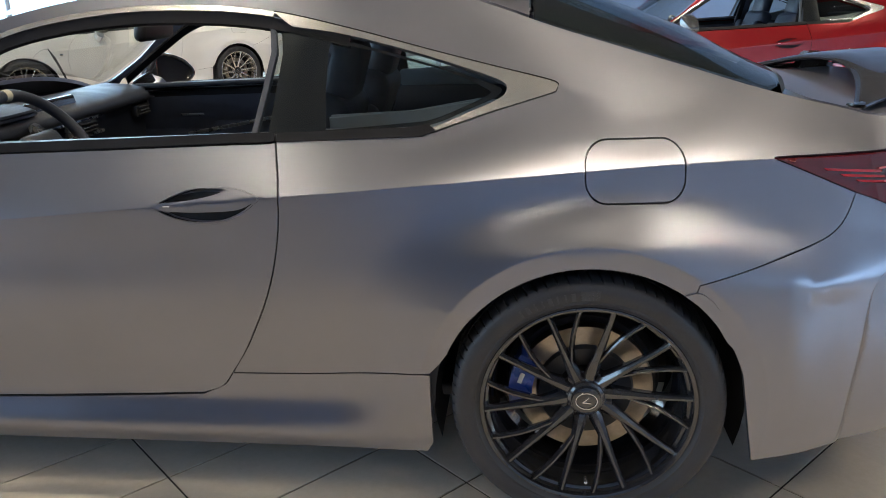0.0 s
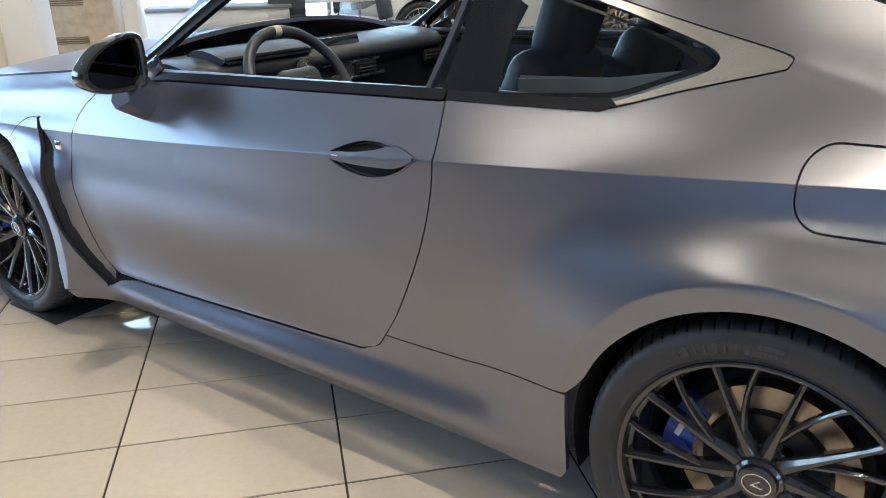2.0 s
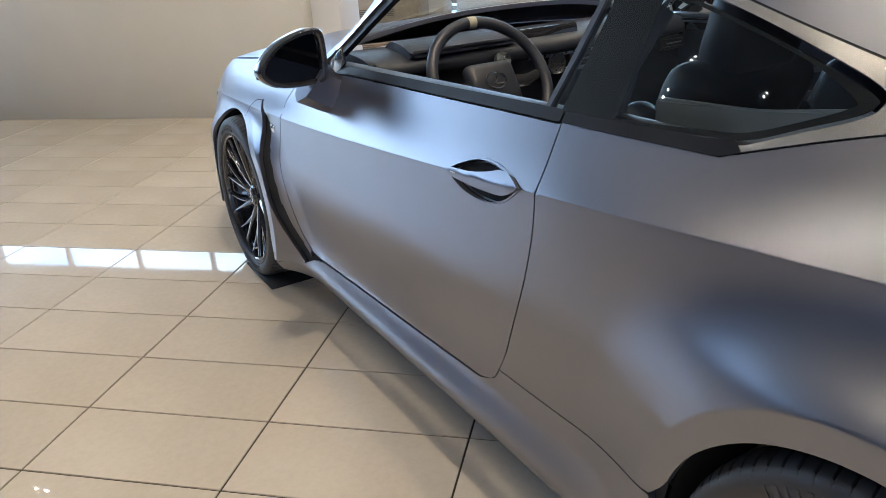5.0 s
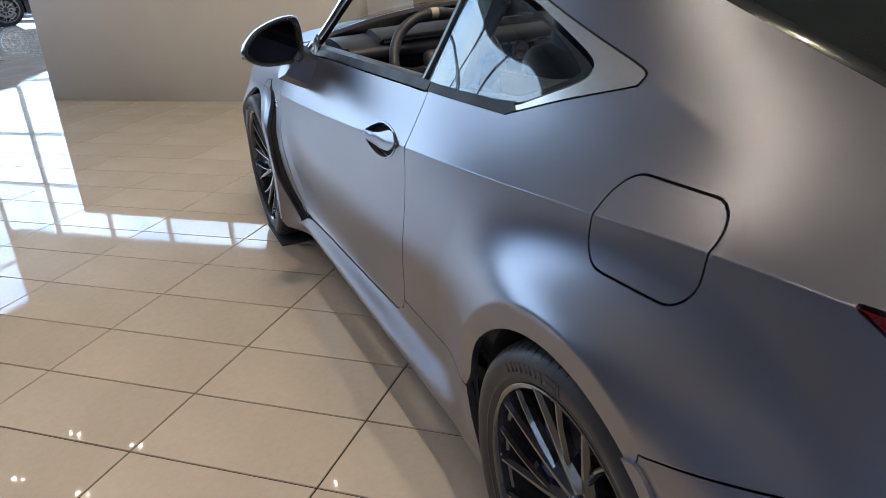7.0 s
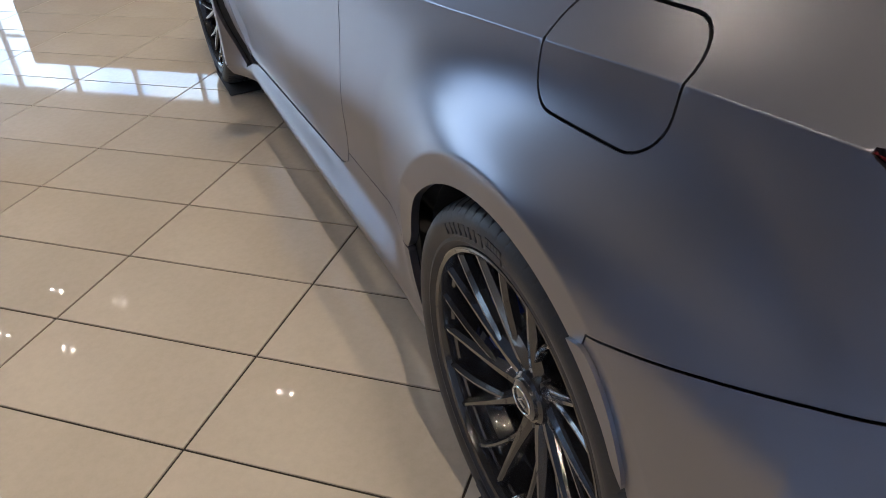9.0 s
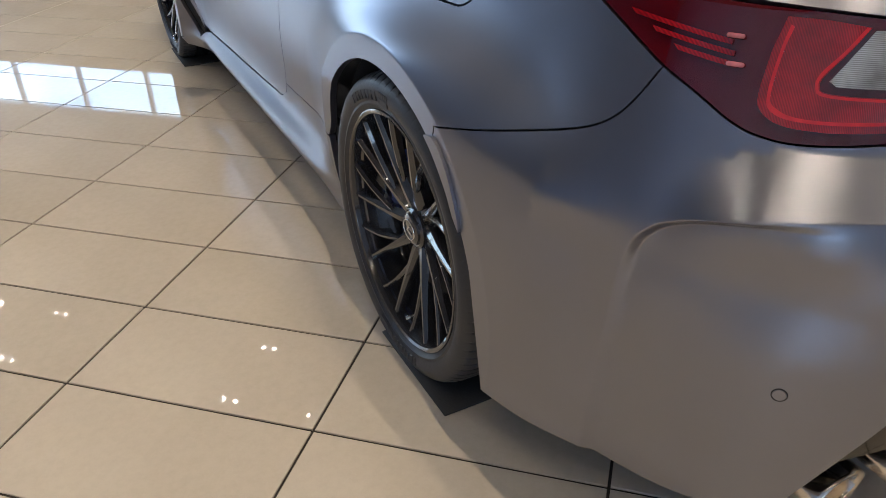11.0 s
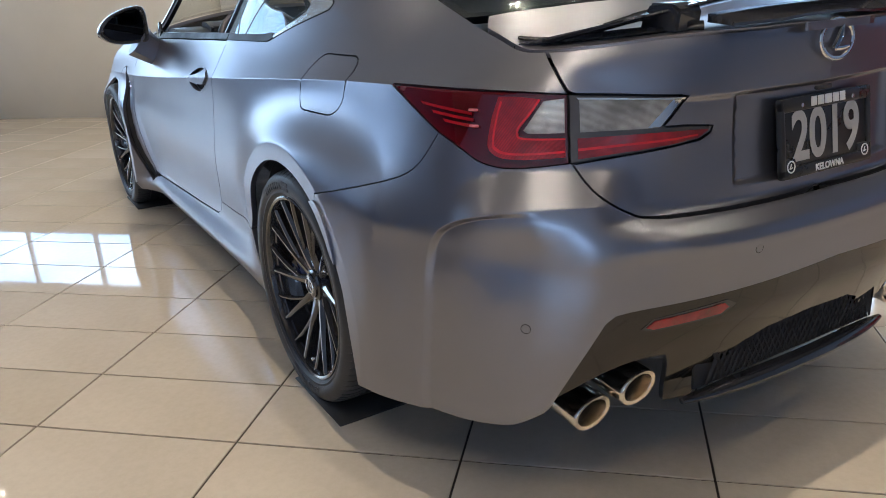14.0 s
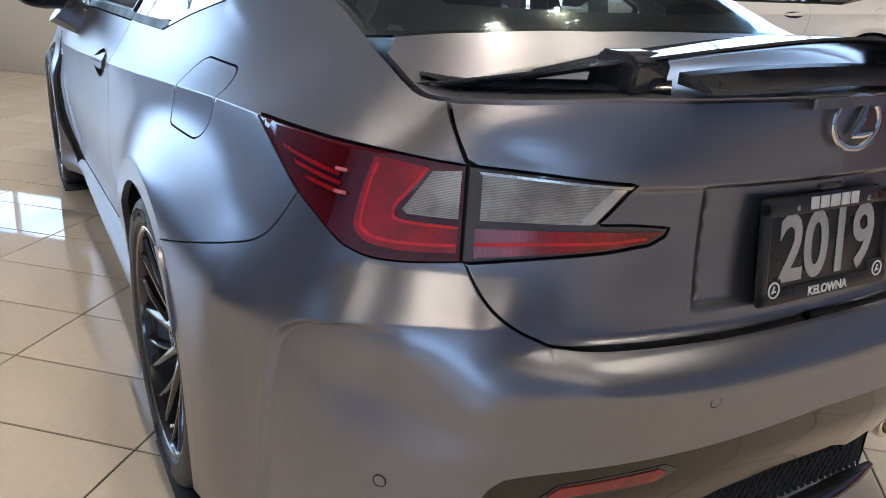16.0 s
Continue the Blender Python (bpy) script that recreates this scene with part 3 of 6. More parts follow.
def offset(s, z):
    """How far the skin stands off the plan line, outwards."""
    lo, up, zc = profile(s)
    d = float(lo(z) if z <= zc else up(z))
    if z > zc and -.6 < s < 1.6:               # the rear pillar's skin runs evenly along the car
        w = float(smooth((s + .6) / .35)) * (1 - float(smooth((s - 1.3) / .3))) * float(smooth((z - zc) / .06))
        d += (even(s, z) - d) * w
    for cx, cz in WHEELS:                      # flared arches
        r = math.hypot(s - cx, z - cz)
        if r < .75 and z < zc:
            k = (1 - min(max((r - .428) / .215, 0), 1)) ** 1.7 * float(smooth((zc - z) / .18))
            peak = float(np.interp(z, LIP_Z, LIP_D)) if cx > -1 and s < cx else .045
            d += max(peak - d, 0) * k
    if -.75 < s < .62 and z > zc:              # flat shoulder above the crease, hollow over it
        u = z - zc
        w = float(smooth((s + .75) / .5)) * (1 - float(smooth((s - .34) / .28)))
        d -= .012 * w * (1 - math.exp(-u / .032)) * (1 - float(smooth((u - .05) / .20)))
    if -.03 < s < .24 and z > zc:              # short line running on from the window's tail
        d += .0016 * math.exp(-((z - 1.104 + (s + .03) * .25) / .016) ** 2) * float(smooth((s + .03) / .03)) * (1 - float(smooth((s - .05) / .19)))
    if .55 < s and z < .80:                    # the bumper's fin edge, the bowl behind it and its ridges
        f = past_fin(s, z)
        if f > 0:
            d -= (.010 + .007 * float(smooth((z - .50) / .18))) * float(smooth(f / (.022 - .010 * float(smooth((z - .50) / .16))))) * (1 - float(smooth((f - .02) / .24))) * (1 - float(smooth((s - .84) / .14)))
        d -= .022 * bump2(s, z, .93, .645, .13, .055)
        d += .032 * tent(z, RIDGE(s), .072, .17) * float(smooth((s - .74) / .14)) * (1 - float(smooth((s - 1.06) / .16)))
        d += .005 * tent(z, LEDGE(s), .050, .10) * float(smooth((s - 1.19) / .08))
        d += .024 * float(smooth((.700 - z) / .012)) * (1 - float(smooth((.672 - z) / .055))) * float(smooth((s - 1.06) / .20))
        d += .006 * bump2(s, z, 1.10, .60, .07, .16)
        d += .008 * bump2(s, z, .56, .66, .12, .035)
    if s > 1.2 and z > .7:                     # plate recess
        y = abs(float(np.interp(s, BS, BY)))
        w, a, b = RECESS
        k = float(smooth((w - y) / .024)) * float(smooth((z - a) / .012)) * float(smooth((b - z) / .012))
        d -= .014 * k + .006 * float(smooth((b - z) / .012)) * float(smooth((s - 1.27) / .06)) * float(smooth((z - .72) / .15))
    return d


def skin(s, z, lift=0.0):
    """The point of the left side's skin at (s, z) and its outward normal."""
    x, y, nx, ny = base(s)
    d = offset(s, z)
    p = np.array((x + d * nx, y + d * ny, z))
    h = .0012
    ds = (offset(s + h, z) - offset(s - h, z)) / (2 * h)
    dz = (offset(s, z + h) - offset(s, z - h)) / (2 * h)
    n = np.array((nx - ds * -ny, ny - ds * nx, -dz))
    n /= np.linalg.norm(n)
    return p + n * lift, n

# top edge of the sides, from which roof, glass and lids are spanned
SS = np.linspace(S0 + .001, S1 - .001, 700)
EDGE = np.array([skin(s, float(ZF["top"](s)))[0] for s in SS])
CROWN = pchip([-3.8, -3.4, -2.6, -2.0, -1.6, -1.2, -.7, 0, .35, .57, .75, .95, 1.06], [.0, .035, .075, .085, .09, .06, .050, .112, .096, .05, .030, .02, .0])


def top_z(x, y):
    yt, zt = np.interp(x, EDGE[:, 0], -EDGE[:, 1]), np.interp(x, EDGE[:, 0], EDGE[:, 2])
    q = min(abs(y) / max(yt, 1e-4), 1.0)
    return float(zt + CROWN(x) * (1 - q ** 2.4))


def lid(x, y, lift=0.0):
    h = .004
    p = np.array((x, y, top_z(x, y)))
    n = np.array((-(top_z(x + h, y) - top_z(x - h, y)) / (2 * h), -(top_z(x, y + h) - top_z(x, y - h)) / (2 * h), 1.0))
    n /= np.linalg.norm(n)
    return p + n * lift, n


def inside(poly, pts):
    """Which points lie within a closed outline."""
    poly, pts = np.asarray(poly), np.asarray(pts)
    res = np.zeros(len(pts), bool)
    a, b = poly, np.roll(poly, -1, axis=0)
    for (x0, y0), (x1, y1) in zip(a, b):
        if y0 == y1:
            continue
        c = ((y0 > pts[:, 1]) != (y1 > pts[:, 1])) & (pts[:, 0] < (x1 - x0) * (pts[:, 1] - y0) / (y1 - y0) + x0)
        res ^= c
    return res


def dense(poly, step):
    out = []
    for a, b in zip(poly, poly[1:] + poly[:1]):
        k = max(1, int(math.hypot(b[0] - a[0], b[1] - a[1]) / step))
        out += [(a[0] + (b[0] - a[0]) * i / k, a[1] + (b[1] - a[1]) * i / k) for i in range(k)]
    clean = [out[0]]
    for p in out[1:]:
        if math.hypot(p[0] - clean[-1][0], p[1] - clean[-1][1]) > 1e-4:
            clean.append(p)
    return clean


def inset(poly, g):
    """Moves a closed outline inwards by g."""
    p = np.array(poly)
    area = np.sum(p[:, 0] * np.roll(p[:, 1], -1) - p[:, 1] * np.roll(p[:, 0], -1))
    t = np.roll(p, -1, axis=0) - np.roll(p, 1, axis=0)
    t /= np.maximum(np.linalg.norm(t, axis=1), 1e-9)[:, None]
    n = np.stack([-t[:, 1], t[:, 0]], axis=1) * (1 if area > 0 else -1)
    return [tuple(q) for q in p + n * g]


from mathutils.geometry import delaunay_2d_cdt


def sheet(name, poly, material, parent, label="", fn=skin, lift=0.0, gap=.0018, step=.02, holes=(), lines=(), flange=.016, sides=(1,), join=False, thick=0.0):
    """A shaped panel cut from the car's skin along an outline, with its edges turned in.
    sides: 1 the left, -1 the right; join: both halves in one mesh."""
    raw = dense(list(poly), step * .55)
    outer = inset(raw, gap) if gap else raw
    if join:
        outer = [q if min(abs(p[0] - S1), abs(p[0] - S0)) > .003 else (p[0], q[1]) for p, q in zip(raw, outer)]
    inner = [inset(dense(list(h), step * .55), -gap) for h in holes]
    pts, edges = [], []
    loops = []
    for lp in [outer] + inner:
        b = len(pts)
        pts += lp
        loops.append(list(range(b, len(pts))))
        edges += [(b + i, b + (i + 1) % len(lp)) for i in range(len(lp))]
    xs, ys = [p[0] for p in outer], [p[1] for p in outer]
    gx, gy = np.arange(min(xs), max(xs), step), np.arange(min(ys), max(ys), step * .8)
    grid = np.array([(x + (step / 2 if j % 2 else 0), y) for j, y in enumerate(gy) for x in gx])
    extra = [grid]
    for ln in lines:
        extra.append(np.array(ln))
    if len(extra) > 1 and len(grid):
        near = np.concatenate(extra[1:])
        extra[0] = np.array([g for g in grid if np.min(np.hypot(near[:, 0] - g[0], near[:, 1] - g[1])) > step * .35]).reshape(-1, 2)
    grid = np.concatenate(extra)
    ok = inside(outer, grid)
    for h in inner:
        ok &= ~inside(h, grid)
    grid = grid[ok]
    rim = np.array(pts)
    far = np.array([np.min(np.hypot(rim[:, 0] - g[0], rim[:, 1] - g[1])) > step * .28 for g in grid]) if len(grid) else []
    if len(grid):
        pts = pts + [tuple(g) for g in grid[far]]
    v2, _, f2, ov, _, _ = delaunay_2d_cdt([Vector(p) for p in pts], edges, [], 0, 1e-6)
    back = {i: o[0] for i, o in enumerate(ov) if o}
    v2 = np.array([(v.x, v.y) for v in v2])
    cent = np.array([v2[list(f)].mean(axis=0) for f in f2])
    keep = inside(outer, cent)
    for h in inner:
        keep &= ~inside(h, cent)
    tris = [f for f, k in zip(f2, keep) if k]
    pn = [fn(float(a), float(b), lift) for a, b in v2]
    made = []
    todo = [tuple(sides)] if join else [(s,) for s in sides]
    for group in todo:
        V, N, F = [], [], []
        for sd in group:
            b = len(V)
            V += [(p[0], p[1] * sd, p[2]) for p, n in pn]
            N += [(n[0], n[1] * sd, n[2]) for p, n in pn]
            # outward winding
            for f in tris:
                q = [np.array(V[b + i]) for i in f]
                c = np.cross(q[1] - q[0], q[2] - q[0])
                F.append([b + i for i in (f if np.dot(c, N[b + f[0]]) > 0 else f[::-1])])
            if flange:
                inv = {o: i for i, o in back.items()}
                for lp in loops:
                    ids = [inv[i] for i in lp if i in inv]
                    k = len(V)
                    for i in ids:
                        p, n = pn[i]
                        for dd in (0, flange):
                            q = p - n * dd
                            V.append((q[0], q[1] * sd, q[2]))
                    mid = np.mean([v2[i] for i in ids], axis=0)
                    m = len(ids)
                    for i in range(m):
                        j = (i + 1) % m
                        F.append([k + 2 * i, k + 2 * j, k + 2 * j + 1, k + 2 * i + 1])
                    for i in ids:
                        n = pn[i][1]
                        N += [None, None]
        me = bpy.data.meshes.new(name)
        me.from_pydata(V, [], F)
        me.update()
        me.polygons.foreach_set("use_smooth", [True] * len(me.polygons))
        vn = [tuple(x.vector) for x in me.vertex_normals]
        me.normals_split_custom_set_from_vertices([N[i] if N[i] is not None else vn[i] for i in range(len(V))])
        made.append(link_mesh(name, me, material, parent, label))
    return made


def arc(cx, cz, r, a0, a1, n=24):
    return [(cx + r * math.cos(radians(a0 + (a1 - a0) * i / n)), cz + r * math.sin(radians(a0 + (a1 - a0) * i / n))) for i in range(n + 1)]


def along(key, s0, s1, n=40, add=0.0):
    return [(s, float(ZF[key](s)) + add) for s in np.linspace(s0, s1, n)]


def round_box(cx, cz, w, h, r, n=8):
    out = []
    for sx, sz, a in ((1, 1, 0), (-1, 1, 90), (-1, -1, 180), (1, -1, 270)):
        out += arc(cx + sx * (w / 2 - r), cz + sz * (h / 2 - r), r, a, a + 90, n)
    return out


# crease, doubled so that it stays crisp
CREASE = [(s, float(ZF["cre"](s)) + e) for s in np.arange(-3.3, S1, .010) for e in (-.009, -.0016, .0016, .009)]
RW, FW = WHEELS
DOOR_REAR = catmull([(-.724, .992), (-.707, .871), (-.719, .748), (-.756, .613), (-.828, .466), (-.881, .385), (-.916, .341), (-.972, .319)])
DOOR_BOTTOM = [(-1.157, .310), (-1.42, .300), (-1.733, .289), (-1.98, .281)]
DOOR_FRONT = catmull([(-2.05, .282), (-2.088, .292), (-2.14, .358), (-2.184, .527), (-2.194, .649), (-2.167, .762), (-2.133, .832), (-2.072, .891), (-1.99, .940)])
BELT = [(s, float(ZF["belt"](s)) - .012) for s in np.linspace(-1.9, -.74, 14)]
SILL_SEAM = catmull([(-.881, .385), (-.858, .384), (-.625, .390), (-.434, .410), (-.345, .420)], 4)
SEAM = catmull([(.294, .675), (.41, .705), (.526, .738), (.595, .762), (.632, .785), (.657, .815), (.682, .860)], 5)
LAMP_LOW = catmull([(.682, .860), (.743, .840), (.80, .818), (.84, .808), (.90, .804), (1.038, .812)], 5)
LAMP_TIP = catmull([(.682, .860), (.577, .903), (.50, .934), (.484, .941), (.50, .9445), (.703, .947), (.875, .946), (1.036, .941)], 5)
TRUNK_CUT = catmull([(1.044, .812), (1.075, .775), (1.105, .749), (1.161, .716), (1.225, .698), (1.44, .694), (S1, .694)], 5)
DIFF_TOP = catmull([(S1, .545), (1.577, .540), (1.38, .533), (1.182, .526), (1.125, .520)], 4) + catmull([(1.105, .505), (1.05, .41), (.995, .311)], 3)
VENT_A = catmull([(-2.40, .790), (-2.375, .72), (-2.33, .58), (-2.27, .42), (-2.20, .30), (-2.12, .235)])
VENT_B = catmull([(-2.375, .790), (-2.32, .72), (-2.275, .60), (-2.225, .44), (-2.165, .32), (-2.10, .262)])
Q_LOW = [(-.724, 1.000), (-.50, 1.002), (-.36, 1.004)] + catmull([(-.33, 1.010), (-.20, 1.050), (-.065, 1.086), (-.036, 1.094)], 4)
Q_UP = catmull([(-.027, 1.105), (-.050, 1.120), (-.199, 1.158), (-.367, 1.202), (-.552, 1.252), (-.75, 1.297), (-.95, 1.317), (-1.20, 1.313), (-1.46, 1.266), (-1.66, 1.158), (-1.86, 1.030)], 5)
Q_GLASS = catmull([(-.737, 1.008), (-.403, 1.022), (-.327, 1.030), (-.252, 1.058), (-.190, 1.082), (-.168, 1.098), (-.180, 1.116), (-.297, 1.155), (-.437, 1.195), (-.58, 1.231), (-.665, 1.250)], 5)


HANDLE_EYE = catmull([(-1.034, .848), (-.985, .872), (-.93, .890), (-.88, .894), (-.83, .890), (-.79, .882), (-.752, .868)], 5) + catmull([(-.752, .868), (-.80, .832), (-.85, .812), (-.895, .806), (-.945, .810), (-.99, .823), (-1.034, .848)], 5)[1:-1]


TAIL_LINE = [(s, 1.104 - (s + .03) * .25 + e) for s in np.arange(-.01, .24, .008) for e in (-.024, -.016, -.009, -.004, 0, .004, .009, .016, .024)]
ARCH_RINGS = {w[0]: [q for r in (.390, .404, .416, .424, .428, .432, .440, .452, .468) for q in arc(*w, r, -30, 210, 150)] for w in WHEELS}
VENT_B = [(a[0] + .5 * (b[0] - a[0]), a[1] + .5 * (b[1] - a[1])) for a, b in zip(VENT_A, VENT_B)]


def body_panels(car):
    """The painted skin, panel by panel."""
    both = (1, -1)
    quarter = ([(-.724, .990)] + Q_LOW + Q_UP[1:] + [(-1.905, .992), (-1.96, .962)] + along("top", -1.995, .966, 90, -.002)
               + [(1.000, .985), (1.033, .946)] + LAMP_TIP[::-1][:-1] + SEAM[::-1] + arc(*RW, .377, 52, 158, 38) + [(-.318, .450), (-.334, .432)] + SILL_SEAM[::-1] + DOOR_REAR[1:25][::-1])
    flap = round_box(.150, .918, .235, .138, .052)
    sheet("quarter_panel", quarter, "paint", car, step=.02, holes=[flap], lines=[CREASE, TAIL_LINE, ARCH_RINGS[RW[0]]], sides=both)
    sheet("fuel_flap", flap, "paint", car, step=.014, lines=[CREASE], sides=both)
    door = DOOR_REAR + DOOR_BOTTOM + DOOR_FRONT + BELT
    doors = sheet("door", door, "paint", car, step=.02, lines=[CREASE], holes=[HANDLE_EYE], sides=both)
    skirt = (DOOR_REAR[33:36] + [(-.972, .317)] + [(s, z - .003) for s, z in DOOR_BOTTOM] + [(-2.06, .262), (-2.12, .232), (-2.2, .21), (-2.30, .19)]
             + along("bot", -2.28, -.36, 40) + [(-.345, .20), (-.345, .416)] + SILL_SEAM[::-1][1:])
    sheet("side_skirt", skirt, "paint", car, step=.02, sides=both)
    fender = (VENT_A + [(-2.16, .205), (-2.32, .19)] + arc(*FW, .377, -8, 172, 40) + [(-3.08, .22), (-3.16, .22), (-3.16, .50), (-3.20, .66)]
              + along("top", -3.25, -2.005, 40, -.003) + [(-2.01, .945)] + DOOR_FRONT[33:][::-1] + [(-2.37, .797), (-2.39, .797)])
    sheet("front_fender", fender, "paint", car, step=.024, lines=[CREASE, ARCH_RINGS[FW[0]]], sides=both)
    sheet("fender_vent", VENT_A + VENT_B[::-1], "gloss_black", car, step=.015, lift=-.045, gap=-.006, flange=0, sides=both)
    cheek = VENT_B + [(-2.085, .285)] + DOOR_FRONT[6:33] + [(-2.15, .806), (-2.30, .808), (-2.375, .808)]

    def sunk(s, z, lift=0.0):
        vb = np.interp(z, [p[1] for p in VENT_B[::-1]], [p[0] for p in VENT_B[::-1]])
        k = 1 - float(smooth((s - vb) / .07))
        tuck = .004 * float(smooth((z - .786) / .010))      # runs in under the fender
        return skin(s, z, lift - tuck - .022 * k * (1 - float(smooth((z - .70) / .085))))
    sheet("fender_cheek", cheek, "paint", car, fn=sunk, step=.02, lines=[CREASE], sides=both)
    nose = along("top", S0 + .002, -3.27, 40, -.003) + [(-3.215, .66), (-3.17, .50), (-3.17, .20)] + along("bot", -3.2, S0 + .002, 40)
    sheet("front_bumper", nose, "paint", car, step=.035, sides=both, join=True, gap=.001)
    bumper = (SEAM + LAMP_LOW[1:] + TRUNK_CUT[:-1] + [(S1, .694)] + DIFF_TOP + catmull([(.985, .300), (.93, .268), (.89, .256), (.78, .240), (.668, .230), (.56, .222), (.45, .212)], 4)
              + arc(*RW, .377, 0, 52, 24)[8:])
    spine = np.array(catmull(FIN_LINE, 14))
    tang = np.gradient(spine, axis=0)
    tang /= np.linalg.norm(tang, axis=1)[:, None]
    fin = [(p[0] + e * t[1], p[1] - e * t[0]) for p, t in zip(spine, tang) for e in (-.0035, -.0005, .003, .006, .009, .013, .018)]
    fin += [(s, float(RIDGE(s)) + e) for s in np.arange(1.045, 1.10, .008) for e in (-.002, .0, .002)]
    fin += [(s, float(LEDGE(s)) + e) for s in np.arange(1.215, S1, .01) for e in (-.003, -.0008, .0012)]
    sheet("rear_bumper", bumper, "paint", car, step=.0135, sides=both, join=True, gap=.0012, lines=[fin, ARCH_RINGS[RW[0]]])
    wrap = [(1.005, .985), (1.038, .946), (1.052, .942)] + LAMP_IN_TOP + LAMP_IN_LOW + TRUNK_CUT[:-1] + [(S1, .697)] + [(S1, 1.045)] + along("top", S1 - .004, .978, 40, -.002)
    rim = [(s, RECESS[1] + e) for s in np.arange(1.3, S1, .010) for e in (-.002, .001, .004, .008, .011, .014)]
    rim += [(s, RECESS[2] - e) for s in np.arange(1.3, S1, .010) for e in (-.002, .001, .004, .008, .011, .014)]
    w = float(np.interp(-RECESS[0], BY[2500:], BS[2500:]))
    rim += [(w + e, z) for z in np.arange(.735, .922, .008) for e in (-.002, .001, .004, .008, .011, .014)]
    sheet("trunk_lid", wrap, "paint", car, step=.02, sides=both, join=True, gap=.003, lines=[rim, CREASE])
    return doors


LAMP_IN_TOP = [(1.056, .940), (1.18, .935), (1.312, .927)]
LAMP_IN_LOW = [(1.300, .915), (1.257, .874), (1.262, .870), (1.30, .869), (1.378, .862), (1.372, .850), (1.345, .838), (1.20, .824), (1.056, .812)]


def edge_xy(x0, x1, n, inn=0.0):
    xs = np.linspace(x0, x1, n)
    return [(float(x), -float(np.interp(x, EDGE[:, 0], -EDGE[:, 1])) + inn) for x in xs]


def span(poly):
    """Closes a left half outline over the middle."""
    return poly + [(x, -y) for x, y in reversed(poly)]


def top_panels(car):
    sheet("roof", span(edge_xy(-1.16, -.10, 30, .004)), "paint", car, fn=lid, step=.04, gap=.001)
    sheet("bonnet", span([(-3.55, -.05)] + edge_xy(-3.5, -2.03, 40, .006) + [(-2.0, -.3)]), "paint", car, fn=lid, step=.05, gap=.001)
    sheet("windscreen", span(edge_xy(-1.99, -1.17, 30, .01)), "glass", car, "clear curved windscreen", fn=lid, step=.05, flange=0)[0].visible_shadow = False
    back = span(edge_xy(-.095, .50, 26, .012) + [(.545, -.50), (.575, -.38), (.60, -.15)])
    sheet("rear_window", back, "glass_rear", car, "tinted rear window with black border", fn=lid, step=.05, flange=0)
    band = span([(-.09, -.47)] + [(x, y - .009) for x, y in edge_xy(-.09, .50, 30)] + [(.545, -.50), (.575, -.38), (.60, -.15)])
    hole = span([(-.02, -.38), (.14, -.41), (.30, -.425), (.46, -.39), (.50, -.28), (.525, -.12)])
    sheet("window_border", band, "gloss_black", car, fn=lid, step=.05, lift=-.007, flange=0, holes=[hole], gap=.003)
    deck = span([(.61, -.15), (.585, -.38), (.556, -.50), (.548, -.535)] + edge_xy(.60, 1.045, 40, .006) + [(1.055, -.12)])
    sheet("trunk_lid_top", deck, "paint", car, fn=lid, step=.03, gap=.001)


